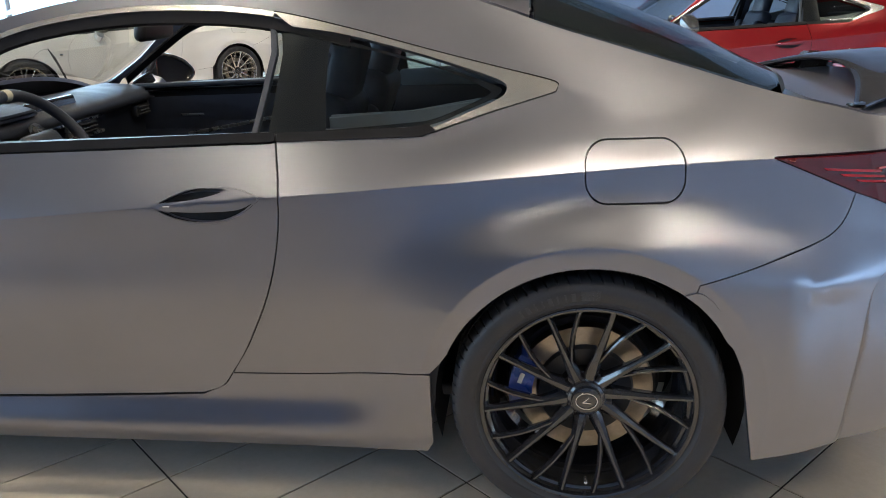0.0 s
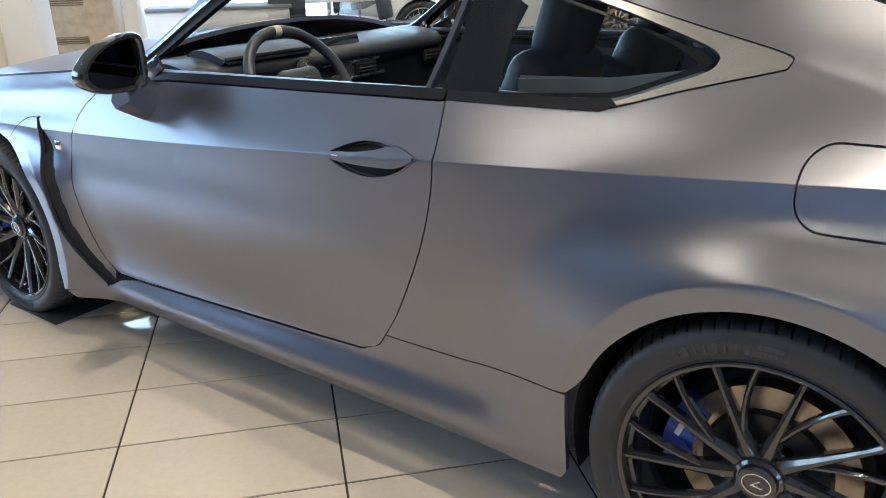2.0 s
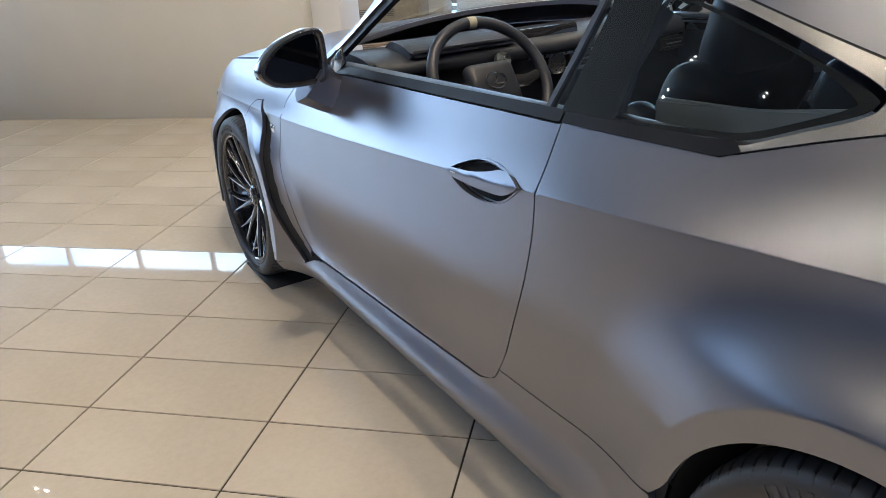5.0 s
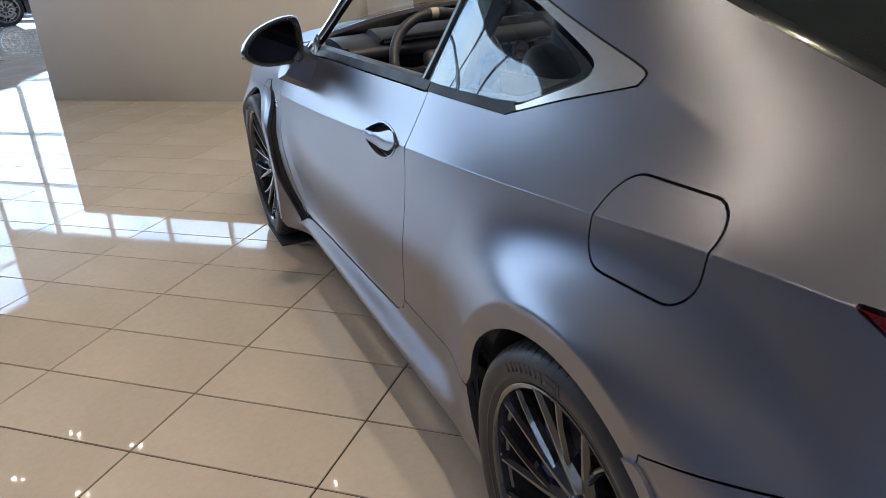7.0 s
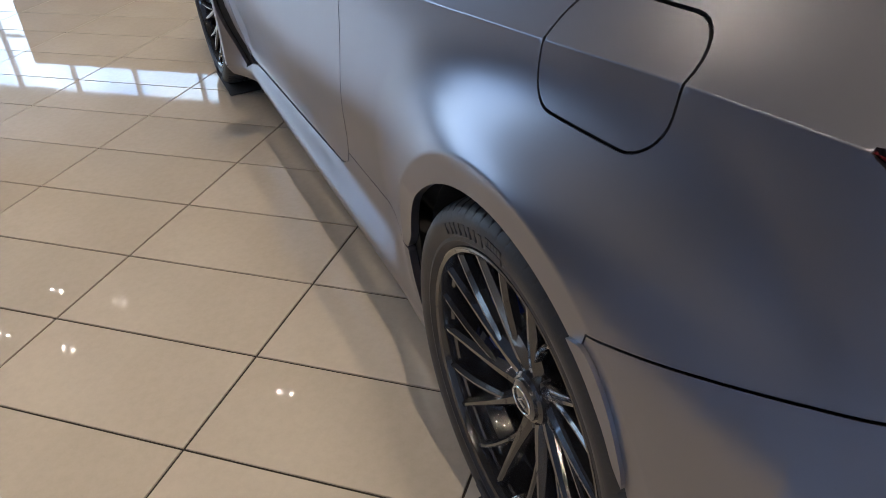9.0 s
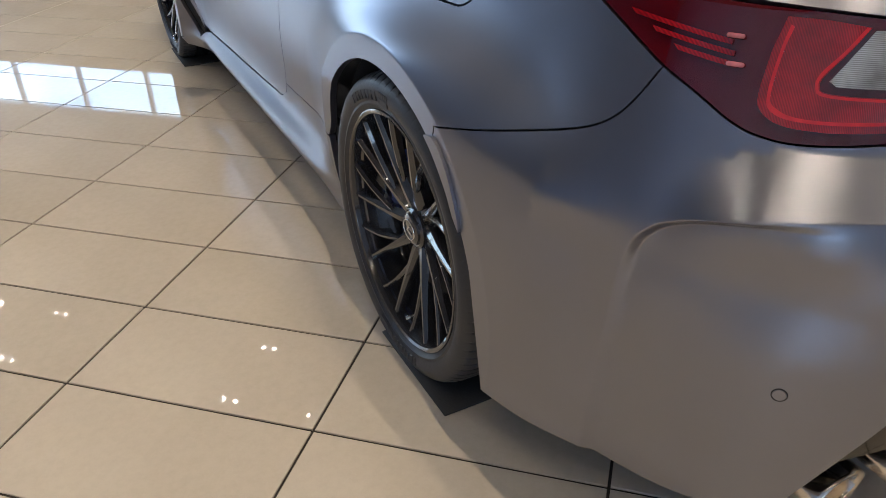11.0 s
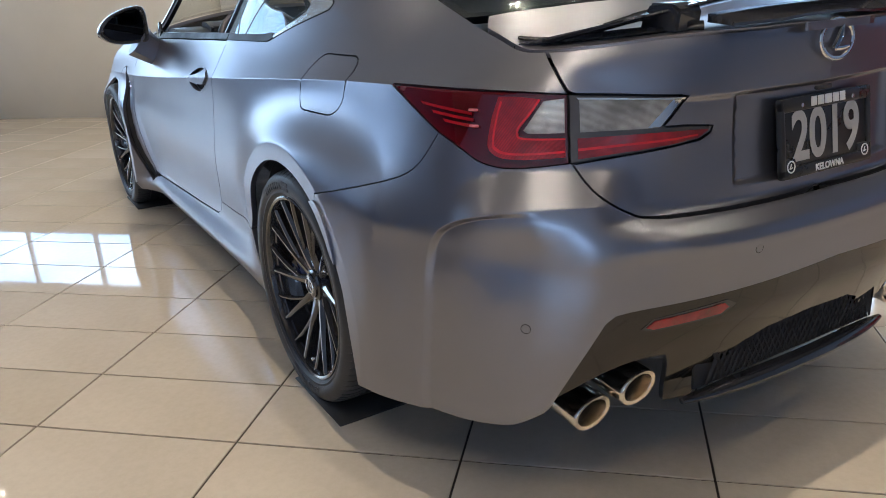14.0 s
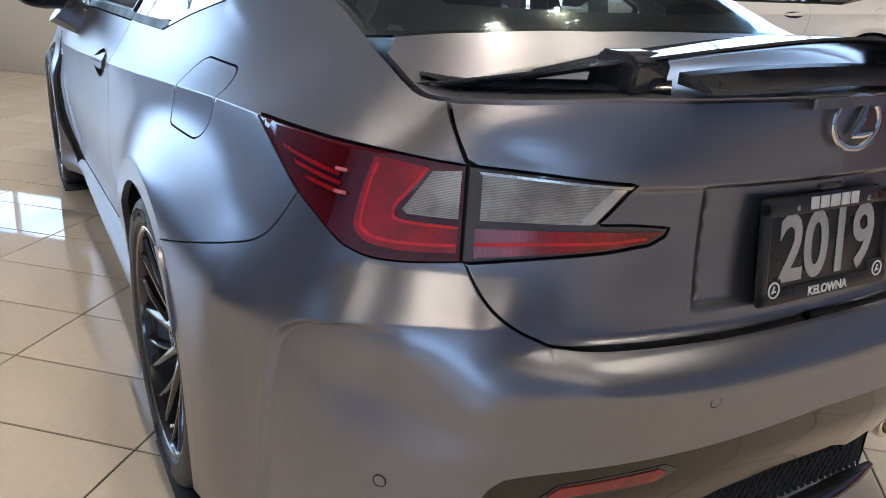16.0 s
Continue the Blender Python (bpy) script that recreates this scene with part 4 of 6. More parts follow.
def trims(car):
    both = (1, -1)
    ring = Q_LOW[2:] + Q_UP[1:26] + [(-.70, 1.262)]
    rim = [(-.36, 1.016)] + catmull([(-.327, 1.022), (-.252, 1.051), (-.183, 1.078), (-.158, 1.097), (-.172, 1.122), (-.297, 1.165), (-.437, 1.206), (-.58, 1.241), (-.70, 1.259)], 5)
    sheet("window_moulding", Q_LOW[2:] + Q_UP[1:26] + [(-.72, 1.273)] + rim[::-1], "satin", car, "bright satin window moulding", step=.012, gap=.0006, lift=.002, sides=both)
    edge = Q_LOW[2:] + Q_UP[1:26]
    sheet("moulding_seal", edge + [(a + .002, b + .0025) for a, b in edge[::-1]], "seal", car, step=.012, gap=0, lift=.0012, flange=.004, sides=both)
    sheet("roof_moulding", Q_UP[25:] + [(-1.885, 1.010)] + [(s, z - .013) for s, z in Q_UP[25:][::-1]], "satin", car, step=.012, gap=.0, lift=.002, sides=both)
    sheet("window_seal", [(s, z - .012) for s, z in Q_UP[20:]] + [(s, z - .040) for s, z in Q_UP[20:][::-1]], "seal", car, step=.012, gap=0, lift=-.006, sides=both)
    glass = Q_GLASS + [(-.742, 1.252), (-.735, 1.2), (-.755, 1.1), (-.775, 1.01)]
    for ob in sheet("quarter_glass", glass, "glass_tint", car, "dark tinted quarter window", step=.02, gap=0, lift=-.004, flange=0, sides=both):
        ob.visible_shadow = False
    hole = catmull([(-.60, 1.022), (-.42, 1.034), (-.34, 1.042), (-.26, 1.070), (-.205, 1.094), (-.205, 1.105), (-.29, 1.143), (-.43, 1.183), (-.56, 1.215), (-.60, 1.216), (-.605, 1.1)], 4)
    sheet("glass_border", Q_GLASS + [(-.73, 1.25), (-.725, 1.2), (-.738, 1.1), (-.75, 1.01)], "border", car, step=.015, gap=.002, lift=-.008, flange=0, holes=[hole], sides=both)
    sheet("pillar_seal", [(-.742, 1.252), (-.735, 1.2), (-.755, 1.1), (-.775, 1.008), (-.788, 1.008), (-.769, 1.1), (-.750, 1.2), (-.756, 1.256)], "seal_grey", car, step=.012, gap=0, lift=.002, sides=both)
    sheet("belt_moulding", [(s, z + .002) for s, z in BELT] + [(-.728, .993), (-.728, 1.012)] + [(s, z + .024) for s, z in BELT[::-1]], "seal", car, "black rubber belt moulding", step=.012, gap=0, lift=.003, sides=both)
    sheet("quarter_belt_moulding", [(-.722, .992), (-.36, .999), (-.328, 1.012), (-.345, 1.026), (-.40, 1.020), (-.722, 1.012)], "seal", car, step=.012, gap=0, lift=.003, sides=both)


def liner(car):
    """Dark structure behind the skin, seen in the gaps and arches."""
    def deep(s, z, lift=0.0):
        return skin(s, z, -.02)
    low = along("bot", S0 + .01, -3.08, 20, .01) + arc(*FW, .385, 198, 0, 30)[::1] + along("bot", -2.30, -.36, 20, .01) + arc(*RW, .385, 180, 0, 30) + along("bot", .46, .80, 8, .05) + [(.90, .33), (1.0, .42), (1.1, .47), (S1 - .01, .5)]
    high = [(S1 - .01, 1.02)] + along("top", S1 - .05, .2, 30, -.02) + [(.0, 1.13), (-.031, 1.08), (-.33, 1.0), (-.724, .985), (-1.9, .945)] + along("top", -2.0, S0 + .01, 20, -.02)
    sheet("inner_body", low + high, "liner", car, fn=deep, step=.045, gap=0, flange=0, sides=(1, -1))
    for (cx, cz), wide in zip(WHEELS, (.33, .32)):
        for sd in (1, -1):
            bm = bmesh.new()
            ring = arc(0, 0, .392, -18, 198, 30)
            for a, b in zip(ring, ring[1:]):
                q = [bm.verts.new(p) for p in ((cx + a[0], -.832 * sd, cz + a[1]), (cx + b[0], -.832 * sd, cz + b[1]), (cx + b[0], -.5 * sd, cz + b[1]), (cx + a[0], -.5 * sd, cz + a[1]))]
                bm.faces.new(q)
            cap = [bm.verts.new((cx + p[0], -.5 * sd, cz + p[1])) for p in ring]
            bm.faces.new(cap)
            bmesh.ops.remove_doubles(bm, verts=bm.verts, dist=1e-5)
            part("wheel_arch_liner", bm, "liner", car)
    for size, at in (((1.7, 1.50, .06), (-1.32, 0, .20)), ((.36, 1.35, .06), (.62, 0, .30)), ((.55, 1.40, .05), (-3.3, 0, .21)), ((1.3, .9, .06), (.0, 0, .25))):
        part("underbody", rbox(size, .02, 1, at), "liner", car)



# ---- the car ----
def car_root():
    return thing("sports_coupe", (0, 0, 0), "matte titanium grey two-door coupe with black wheels on tiles", "car")


car = car_root()
doors = body_panels(car)
top_panels(car)
trims(car)
liner(car)


# ---- car details ----
def mirror_y(bm):
    bmesh.ops.scale(bm, vec=(1, -1, 1), verts=bm.verts)
    bmesh.ops.reverse_faces(bm, faces=bm.faces)
    return bm


def tail_lamps(car):
    outer = LAMP_TIP + LAMP_LOW[::-1][:-1]
    inner = [(1.041, .941)] + LAMP_IN_TOP + LAMP_IN_LOW + [(1.042, .812)]
    for sd in (1, -1):
        o, = sheet("tail_lamp", outer, "lens_red", car, "red tail lamp with clear inner lens", step=.014, lift=-.002, gap=.0015, sides=(sd,), flange=.03)
        i, = sheet("trunk_lamp", inner, "lens_smoke", car, "red and clear tail lamp on the trunk lid", step=.014, lift=-.002, gap=.0018, sides=(sd,), flange=.03)
        ell = catmull([(.838, .936), (.90, .936), (.964, .932)], 4) + catmull([(.938, .905), (.912, .880), (.908, .868), (.925, .861), (1.030, .860)], 4) + [(1.030, .824)] + catmull([(.93, .820), (.87, .822), (.838, .834), (.828, .852), (.829, .90)], 4)
        sheet("light_bar", ell, "lens_bright", o, "bright red L-shaped light bar", step=.008, lift=.0015, gap=0, flange=.004, sides=(sd,))
        sheet("edge_line", catmull([(.852, .926), (.846, .90), (.845, .855), (.856, .840), (.90, .832), (1.028, .836)], 5) + catmull([(1.028, .832), (.90, .828), (.852, .835), (.840, .855), (.841, .90), (.846, .928)], 5), "lens_line", o, step=.006, lift=.0022, gap=0, flange=.001, sides=(sd,))
        sheet("edge_line", catmull([(.962, .931), (.936, .905), (.910, .880), (.906, .868), (.924, .860), (1.030, .859)], 4) + catmull([(1.030, .856), (.922, .857), (.902, .866), (.905, .882), (.931, .906), (.956, .932)], 4), "lens_line", o, step=.006, lift=.0022, gap=0, flange=.001, sides=(sd,))
        sheet("clear_lens", [(.970, .930), (1.030, .934), (1.030, .868), (.93, .868), (.918, .874), (.944, .903)], "lens_clear", o, "clear ribbed lens", step=.01, lift=.001, gap=.001, flange=.004, sides=(sd,))
        for k in range(3):
            a, b = (.60 + .043 * k, .770 + .008 * k), (.914 - .0145 * k, .902 - .012 * k)
            sheet("light_streak", [(a[0], b[0] + .003), (a[1], b[1] + .003), (a[1], b[1] - .003), (a[0] + .01, b[0] - .003)], "lens_bright", o, step=.01, lift=.001, gap=0, flange=.001, sides=(sd,))
        for s, z in ((.772, .909), (.784, .879)):
            p, n = skin(s, z, .002)
            bm = rbox((.022, .006, .006), .0028, 3, (0, 0, 0))
            nub = part("lens_nub", bm if sd > 0 else mirror_y(bm), "lens_pale", o)
            nub.matrix_world = Matrix.Translation((p[0], p[1] * sd, p[2])) @ pose(0, 0, 0, 0, 0, 30 * sd)
        sheet("clear_lens", [(1.066, .932), (1.295, .924), (1.258, .880), (1.245, .869), (1.066, .868)], "lens_clear", i, "clear ribbed reversing lens", step=.01, lift=.001, gap=.001, flange=.004, sides=(sd,))
        sheet("lens_frame", [(1.060, .934), (1.306, .925), (1.302, .9215), (1.065, .930)], "satin", i, step=.012, lift=.002, gap=0, flange=.001, sides=(sd,))
        sheet("lens_edge", [(1.222, .871), (1.250, .872), (1.296, .921), (1.276, .922)], "chrome", i, "bright diagonal strip", step=.01, lift=.002, gap=0, flange=.001, sides=(sd,))
        sheet("light_bar", [(1.060, .858), (1.262, .861), (1.368, .857), (1.340, .842), (1.20, .829), (1.060, .819)], "lens_bright", i, "bright red light bar", step=.01, lift=.0015, gap=0, flange=.004, sides=(sd,))
        sheet("edge_line", [(1.060, .834), (1.34, .846), (1.34, .850), (1.060, .839)], "lens_line", i, step=.01, lift=.0022, gap=0, flange=.001, sides=(sd,))


def door_handles(doors):
    for sd, door in zip((1, -1), doors):
        def bowl(s, z, lift=0.0):
            u, v = (s + .893) / .141, (z - .849) / .045
            r = min(u * u * .9 + v * v * .75, 1.0)
            return skin(s, z, lift - .004 - .030 * (1 - r) ** .7)
        sheet("handle_bowl", HANDLE_EYE, "paint", door, "recessed eye-shaped handle bowl", fn=bowl, step=.008, gap=-.0005, flange=0, sides=(sd,))
        sheet("bowl_rim", HANDLE_EYE, "paint", door, step=.008, gap=-.001, lift=.0012, flange=.003, holes=[inset(dense(HANDLE_EYE, .004), .0022)], sides=(sd,))
        up = catmull([(-1.028, .852), (-.97, .857), (-.92, .862), (-.87, .873), (-.835, .884), (-.80, .883), (-.757, .869)], 4)
        lo = catmull([(-.757, .866), (-.79, .848), (-.82, .840), (-.87, .837), (-.93, .836), (-1.0, .840), (-1.028, .848)], 4)

        def grip(s, z, lift=0.0):
            ridge = .862 + (s + .9) * .03
            return skin(s, z, lift + .010 - .25 * max(z - ridge, 0) - .10 * max(ridge - z, 0))
        sheet("door_handle", up + lo, "paint", door, "matte grey pull handle", fn=grip, step=.008, gap=0, flange=.014, lines=[[(s, .862 + (s + .9) * .03) for s in np.arange(-1.02, -.76, .006)]], sides=(sd,))
        p, n = skin(-.985, .850, .012)
        bm = rbox((.018, .002, .003), .001, 1)
        mark = part("touch_mark", bm, "white_ink", door)
        mark.location = (p[0], p[1] * sd, p[2])


def blade(path, widths, depths, bm=None):
    """A chamfered spoke along points (angle, radius, y) of a wheel; its face looks to -y."""
    bm = bm or bmesh.new()
    pts = [(math.cos(a) * r, y, math.sin(a) * r) for a, r, y in path]
    rings = []
    for i, p in enumerate(pts):
        q0, q1 = pts[max(i - 1, 0)], pts[min(i + 1, len(pts) - 1)]
        t = Vector((q1[0] - q0[0], 0, q1[2] - q0[2])).normalized()
        side = Vector((t.z, 0, -t.x))
        w, d = widths[i], depths[i]
        sec = ((-.5, .34), (-.42, .18), (-.16, 0), (.16, 0), (.5, .36), (.34, 1), (-.34, 1))
        rings.append([bm.verts.new(Vector(p) + side * (u * w) + Vector((0, v * d, 0))) for u, v in sec])
    for p, q in zip(rings, rings[1:]):
        for i in range(7):
            bm.faces.new((p[i], p[(i + 1) % 7], q[(i + 1) % 7], q[i]))
    bm.faces.new(rings[0])
    bm.faces.new(rings[-1])
    return bm


def wheel(car, cx, sd, turn):
    """Twin-spoke black alloy with tyre, disc and caliper; local -y faces outwards."""
    hub = new("wheel")
    hub.parent = car
    tagged(hub, "gloss black multi-spoke alloy wheel with low-profile tyre")
    hub.matrix_world = Matrix.Translation((cx, -.752 * sd, .337)) @ pose(0, 0, 0, 0, 0, 0 if sd > 0 else 180)
    n, step = 720, 9
    bm = bmesh.new()
    half = [(.266, .110), (.270, .119), (.277, .124), (.282, .1285), (.288, .1275), (.296, .1305), (.306, .1330), (.318, .1318), (.329, .1262), (.3355, .1190), (.339, .1125), (.3425, .1010), (.3445, .0860), (.345, .064), (.345, .060), (.337, .059), (.337, .049), (.345, .048), (.3455, .012), (.3455, .009), (.338, .008)]
    prof = [(r, -h) for r, h in half] + [(r, h) for r, h in reversed(half)]
    cut = {9: .0020, 10: .0048, 11: .0055, 12: .0055, 13: .0055, 14: .004}
    k = len(prof)
    V, F = [], []
    for i in range(n):
        a = 2 * math.pi * i / n
        for j, (r, h) in enumerate(prof):
            if i % step == 0:
                r -= cut.get(min(j, k - 1 - j), 0)
            w = a + max(.125 - abs(h), 0) * .55 * (1 if h < 0 else -1)
            V.append((r * math.cos(w), h, max(r * math.sin(w), -.331)))
    for i in range(n):
        for j in range(k - 1):
            F.append((i * k + j, i * k + j + 1, (i + 1) % n * k + j + 1, (i + 1) % n * k + j))
    me = bpy.data.meshes.new("tyre")
    me.from_pydata(V, [], F)
    bm.from_mesh(me)
    bpy.data.meshes.remove(me)
    tyre = part("tyre", bm, "rubber", hub, "black low-profile tyre with cut tread blocks", sharp=24)
    # raised sidewall marks: a row of plain bars and a chequered flag
    for base_a, count in ((98, 8), (262, 8)):
        marks = [(radians(base_a + k * 3.6), .303, (.0045 if k % 3 else .010, .0030, .019)) for k in range(count)]
        marks += [(radians(base_a - 11 + (k // 2) * 1.7), .311 if (k + k // 2) % 2 else .298, (.008, .0030, .011)) for k in range(10)]
        for a, rr, size in marks:
            part("sidewall_mark", rbox(size, 0, 1, (math.cos(a) * rr, -.1322, math.sin(a) * rr), (0, 90 - math.degrees(a), 0)), "rubber_mark", tyre, smooth=False)
    rim = part("rim", lathe([(.269, -.112), (.2715, -.1195), (.2700, -.1235), (.2665, -.1245), (.2605, -.1215), (.2575, -.1135), (.2565, -.098), (.2500, -.094), (.2485, -.070), (.240, -.050), (.230, -.02), (.226, .08), (.246, .10), (.266, .115)], 144), "gloss_black", hub, "gloss black alloy rim")
    for k in range(10):
        tip = radians(turn + k * 36)

        def face(r):
            t = (r - .046) / .213
            return -.074 - .040 * max(t, 0) ** .85
        rs = [.046, .060, .085, .115, .150, .190, .230, .2585]
        part("spoke", blade([(tip + radians(3.0) * (1 - (r - .046) / .2125) ** 2, r, face(r)) for r in rs], [.044, .040, .0330, .0265, .0215, .0180, .0160, .0185], [.050, .048, .042, .036, .031, .027, .024, .022]), "gloss_black", hub, sharp=20)
        rs = [.104, .122, .150, .190, .230, .2580]
        part("spoke_branch", blade([(tip - radians(1.5 + 16.2 * ((r - .104) / .154) ** .86), r, face(r) + .004 * (1 - (r - .104) / .154)) for r in rs], [.006, .0140, .0145, .0130, .0125, .0150], [.012, .018, .022, .022, .022, .020]), "gloss_black", hub, sharp=20)
    part("hub", lathe([(.0, -.074), (.040, -.074), (.052, -.066), (.070, -.058), (.078, -.02), (.078, .0)], 48), "gloss_black", hub)
    part("hub_collar", lathe([(.030, -.080), (.041, -.083), (.047, -.078), (.049, -.060)], 16), "gloss_black", hub, sharp=20)
    cap = part("hub_cap", lathe([(.0, -.0905), (.030, -.090), (.0355, -.087), (.0375, -.080)], 40), "gloss_black", hub)
    bm = tube([(math.cos(w) * .027, -.0912, math.sin(w) * .0225) for w in np.linspace(0, 2 * math.pi, 25)[:-1]], .0018, 6, True, up=(0, 1, 0))
    tube([(-.010, -.0912, -.004), (.006, -.0912, .010)], .002, 6, bm=bm, up=(0, 1, 0))
    tube([(-.010, -.0912, -.004), (.012, -.0912, -.006)], .002, 6, bm=bm, up=(0, 1, 0))
    part("cap_emblem", bm, "satin", cap, "pale metal oval emblem")
    for k in range(5):
        a = radians(54 + 72 * k)
        part("wheel_nut", lathe([(.0, -.079), (.009, -.078), (.011, -.068), (.011, -.05)], 12), "plastic", hub).location = (math.cos(a) * .060, .006, math.sin(a) * .060)
    v = part("valve", tube([(0, -.085, 0), (0, -.112, 0)], .0048, 8, up=(1, 0, 0)), "satin", hub, "bright metal valve cap")
    v.location = (.004 * sd, 0, -.230)
    disc = part("brake_disc", lathe([(.09, -.02), (.175, -.02), (.177, -.012), (.177, .01), (.09, .01)], 96), "disc", hub, "bare steel brake disc")
    part("disc_bell", lathe([(.0, -.034), (.120, -.034), (.126, -.0215), (.126, .0)], 48), "plastic", disc)
    bm = bmesh.new()
    ring = [[], []]
    for i in range(13):
        a = radians(146 + i * 4) if sd > 0 else radians(34 - i * 4)
        fat = .9 + .1 * math.cos((i - 6) * .9)
        for k, y in enumerate((-.058, .01)):
            ring[k].append([bm.verts.new((math.cos(a) * r, y * fat, math.sin(a) * r)) for r in (.138, .150, .190, .199)])
    for k in (0, 1):
        for p, q in zip(ring[k], ring[k][1:]):
            for i in range(3):
                bm.faces.new((p[i], p[i + 1], q[i + 1], q[i]))
    for p, q, p2, q2 in zip(ring[0], ring[0][1:], ring[1], ring[1][1:]):
        bm.faces.new((p[0], q[0], q2[0], p2[0]))
        bm.faces.new((p[3], q[3], q2[3], p2[3]))
    for e in (0, -1):
        bm.faces.new(ring[0][e] + ring[1][e][::-1])
    bmesh.ops.bevel(bm, geom=[e for e in bm.edges if e.calc_face_angle(0) > 1], offset=.006, segments=2, affect="EDGES")
    cal = part("brake_caliper", bm, "caliper", hub, "bright blue brake caliper")
    a = radians(165) if sd > 0 else radians(15)
    part("caliper_mark", rbox((.012, .002, .030), .001, 1, (math.cos(a) * .172, -.059, math.sin(a) * .172), (0, 20, 0)), "white_ink", cal)
    part("hub_back", lathe([(.0, .02), (.19, .02), (.205, .06), (.0, .06)], 48), "liner", hub)
    return hub


def mirrors(doors):
    for sd, door in zip((1, -1), doors):
        turn_h, turn_g = (-.06, -.05) if sd > 0 else (-.42, -.45)

        def fin(bm):
            return bm if sd > 0 else mirror_y(bm)
        # outline of the face in (y, z), seen from behind
        face = catmull([(-.800, .926), (-.880, .922), (-.945, .931), (-.984, .955), (-.993, .980), (-.976, 1.010), (-.930, 1.048), (-.860, 1.074), (-.805, 1.078), (-.786, 1.060), (-.782, 1.000), (-.786, .942), (-.800, .926)], 4)[:-1]
        face = [(y - .033, z + .023) for y, z in face]
        c = np.mean(face, axis=0)
        bm = bmesh.new()
        rings = []
        for x, k in ((-1.752, .90), (-1.750, .955), (-1.760, 1.0), (-1.776, .99), (-1.796, .93), (-1.812, .80), (-1.824, .55), (-1.829, .2)):
            rings.append([bm.verts.new((x + (y + .9) * turn_h, c[0] + (y - c[0]) * k, c[1] + (z - c[1]) * k)) for y, z in face])
        for p, q in zip(rings, rings[1:]):
            for i in range(len(face)):
                j = (i + 1) % len(face)
                bm.faces.new((p[i], p[j], q[j], q[i]))
        bm.faces.new(rings[-1])
        shell = part("door_mirror", fin(bm), "gloss_black", door, "gloss black door mirror on a painted foot")
        bm = bmesh.new()
        rings = []
        for x, k in ((-1.778, 1.02), (-1.755, 1.035), (-1.738, 1.02), (-1.728, .975), (-1.728, .88), (-1.734, .83), (-1.745, .825)):
            rings.append([bm.verts.new((x + (y + .9) * turn_h, c[0] + (y - c[0]) * k, c[1] + (z - c[1]) * k)) for y, z in face])
        for p, q in zip(rings, rings[1:]):
            for i in range(len(face)):
                j = (i + 1) % len(face)
                bm.faces.new((p[i], p[j], q[j], q[i]))
        part("mirror_surround", fin(bm), "gloss_black", shell, "gloss black rim")
        bm = bmesh.new()
        bm.faces.new([bm.verts.new((-1.748 + (y + .9) * turn_g, c[0] + (y - c[0]) * .835, c[1] + (z - c[1]) * .835)) for y, z in face])
        part("mirror_glass", fin(bm), "mirror", shell, "clear mirror glass", smooth=False)
        part("indicator", fin(rbox((.07, .012, .014), .005, 2, (-1.785, -1.014, .985), (0, 0, -18))), "lens_clear", shell, "clear indicator strip")
        bm = tube([(-1.79, -.768, .888), (-1.785, -.812, .912), (-1.78, -.862, .955)], [.040, .042, .052], 8, flat=1.5, up=(0, 0, 1))
        part("mirror_foot", fin(bm), "paint", shell)
        part("sail_panel", fin(rbox((.10, .012, .05), .006, 2, (-1.80, -.755, .988), (0, -28, 0))), "gloss_black", shell)


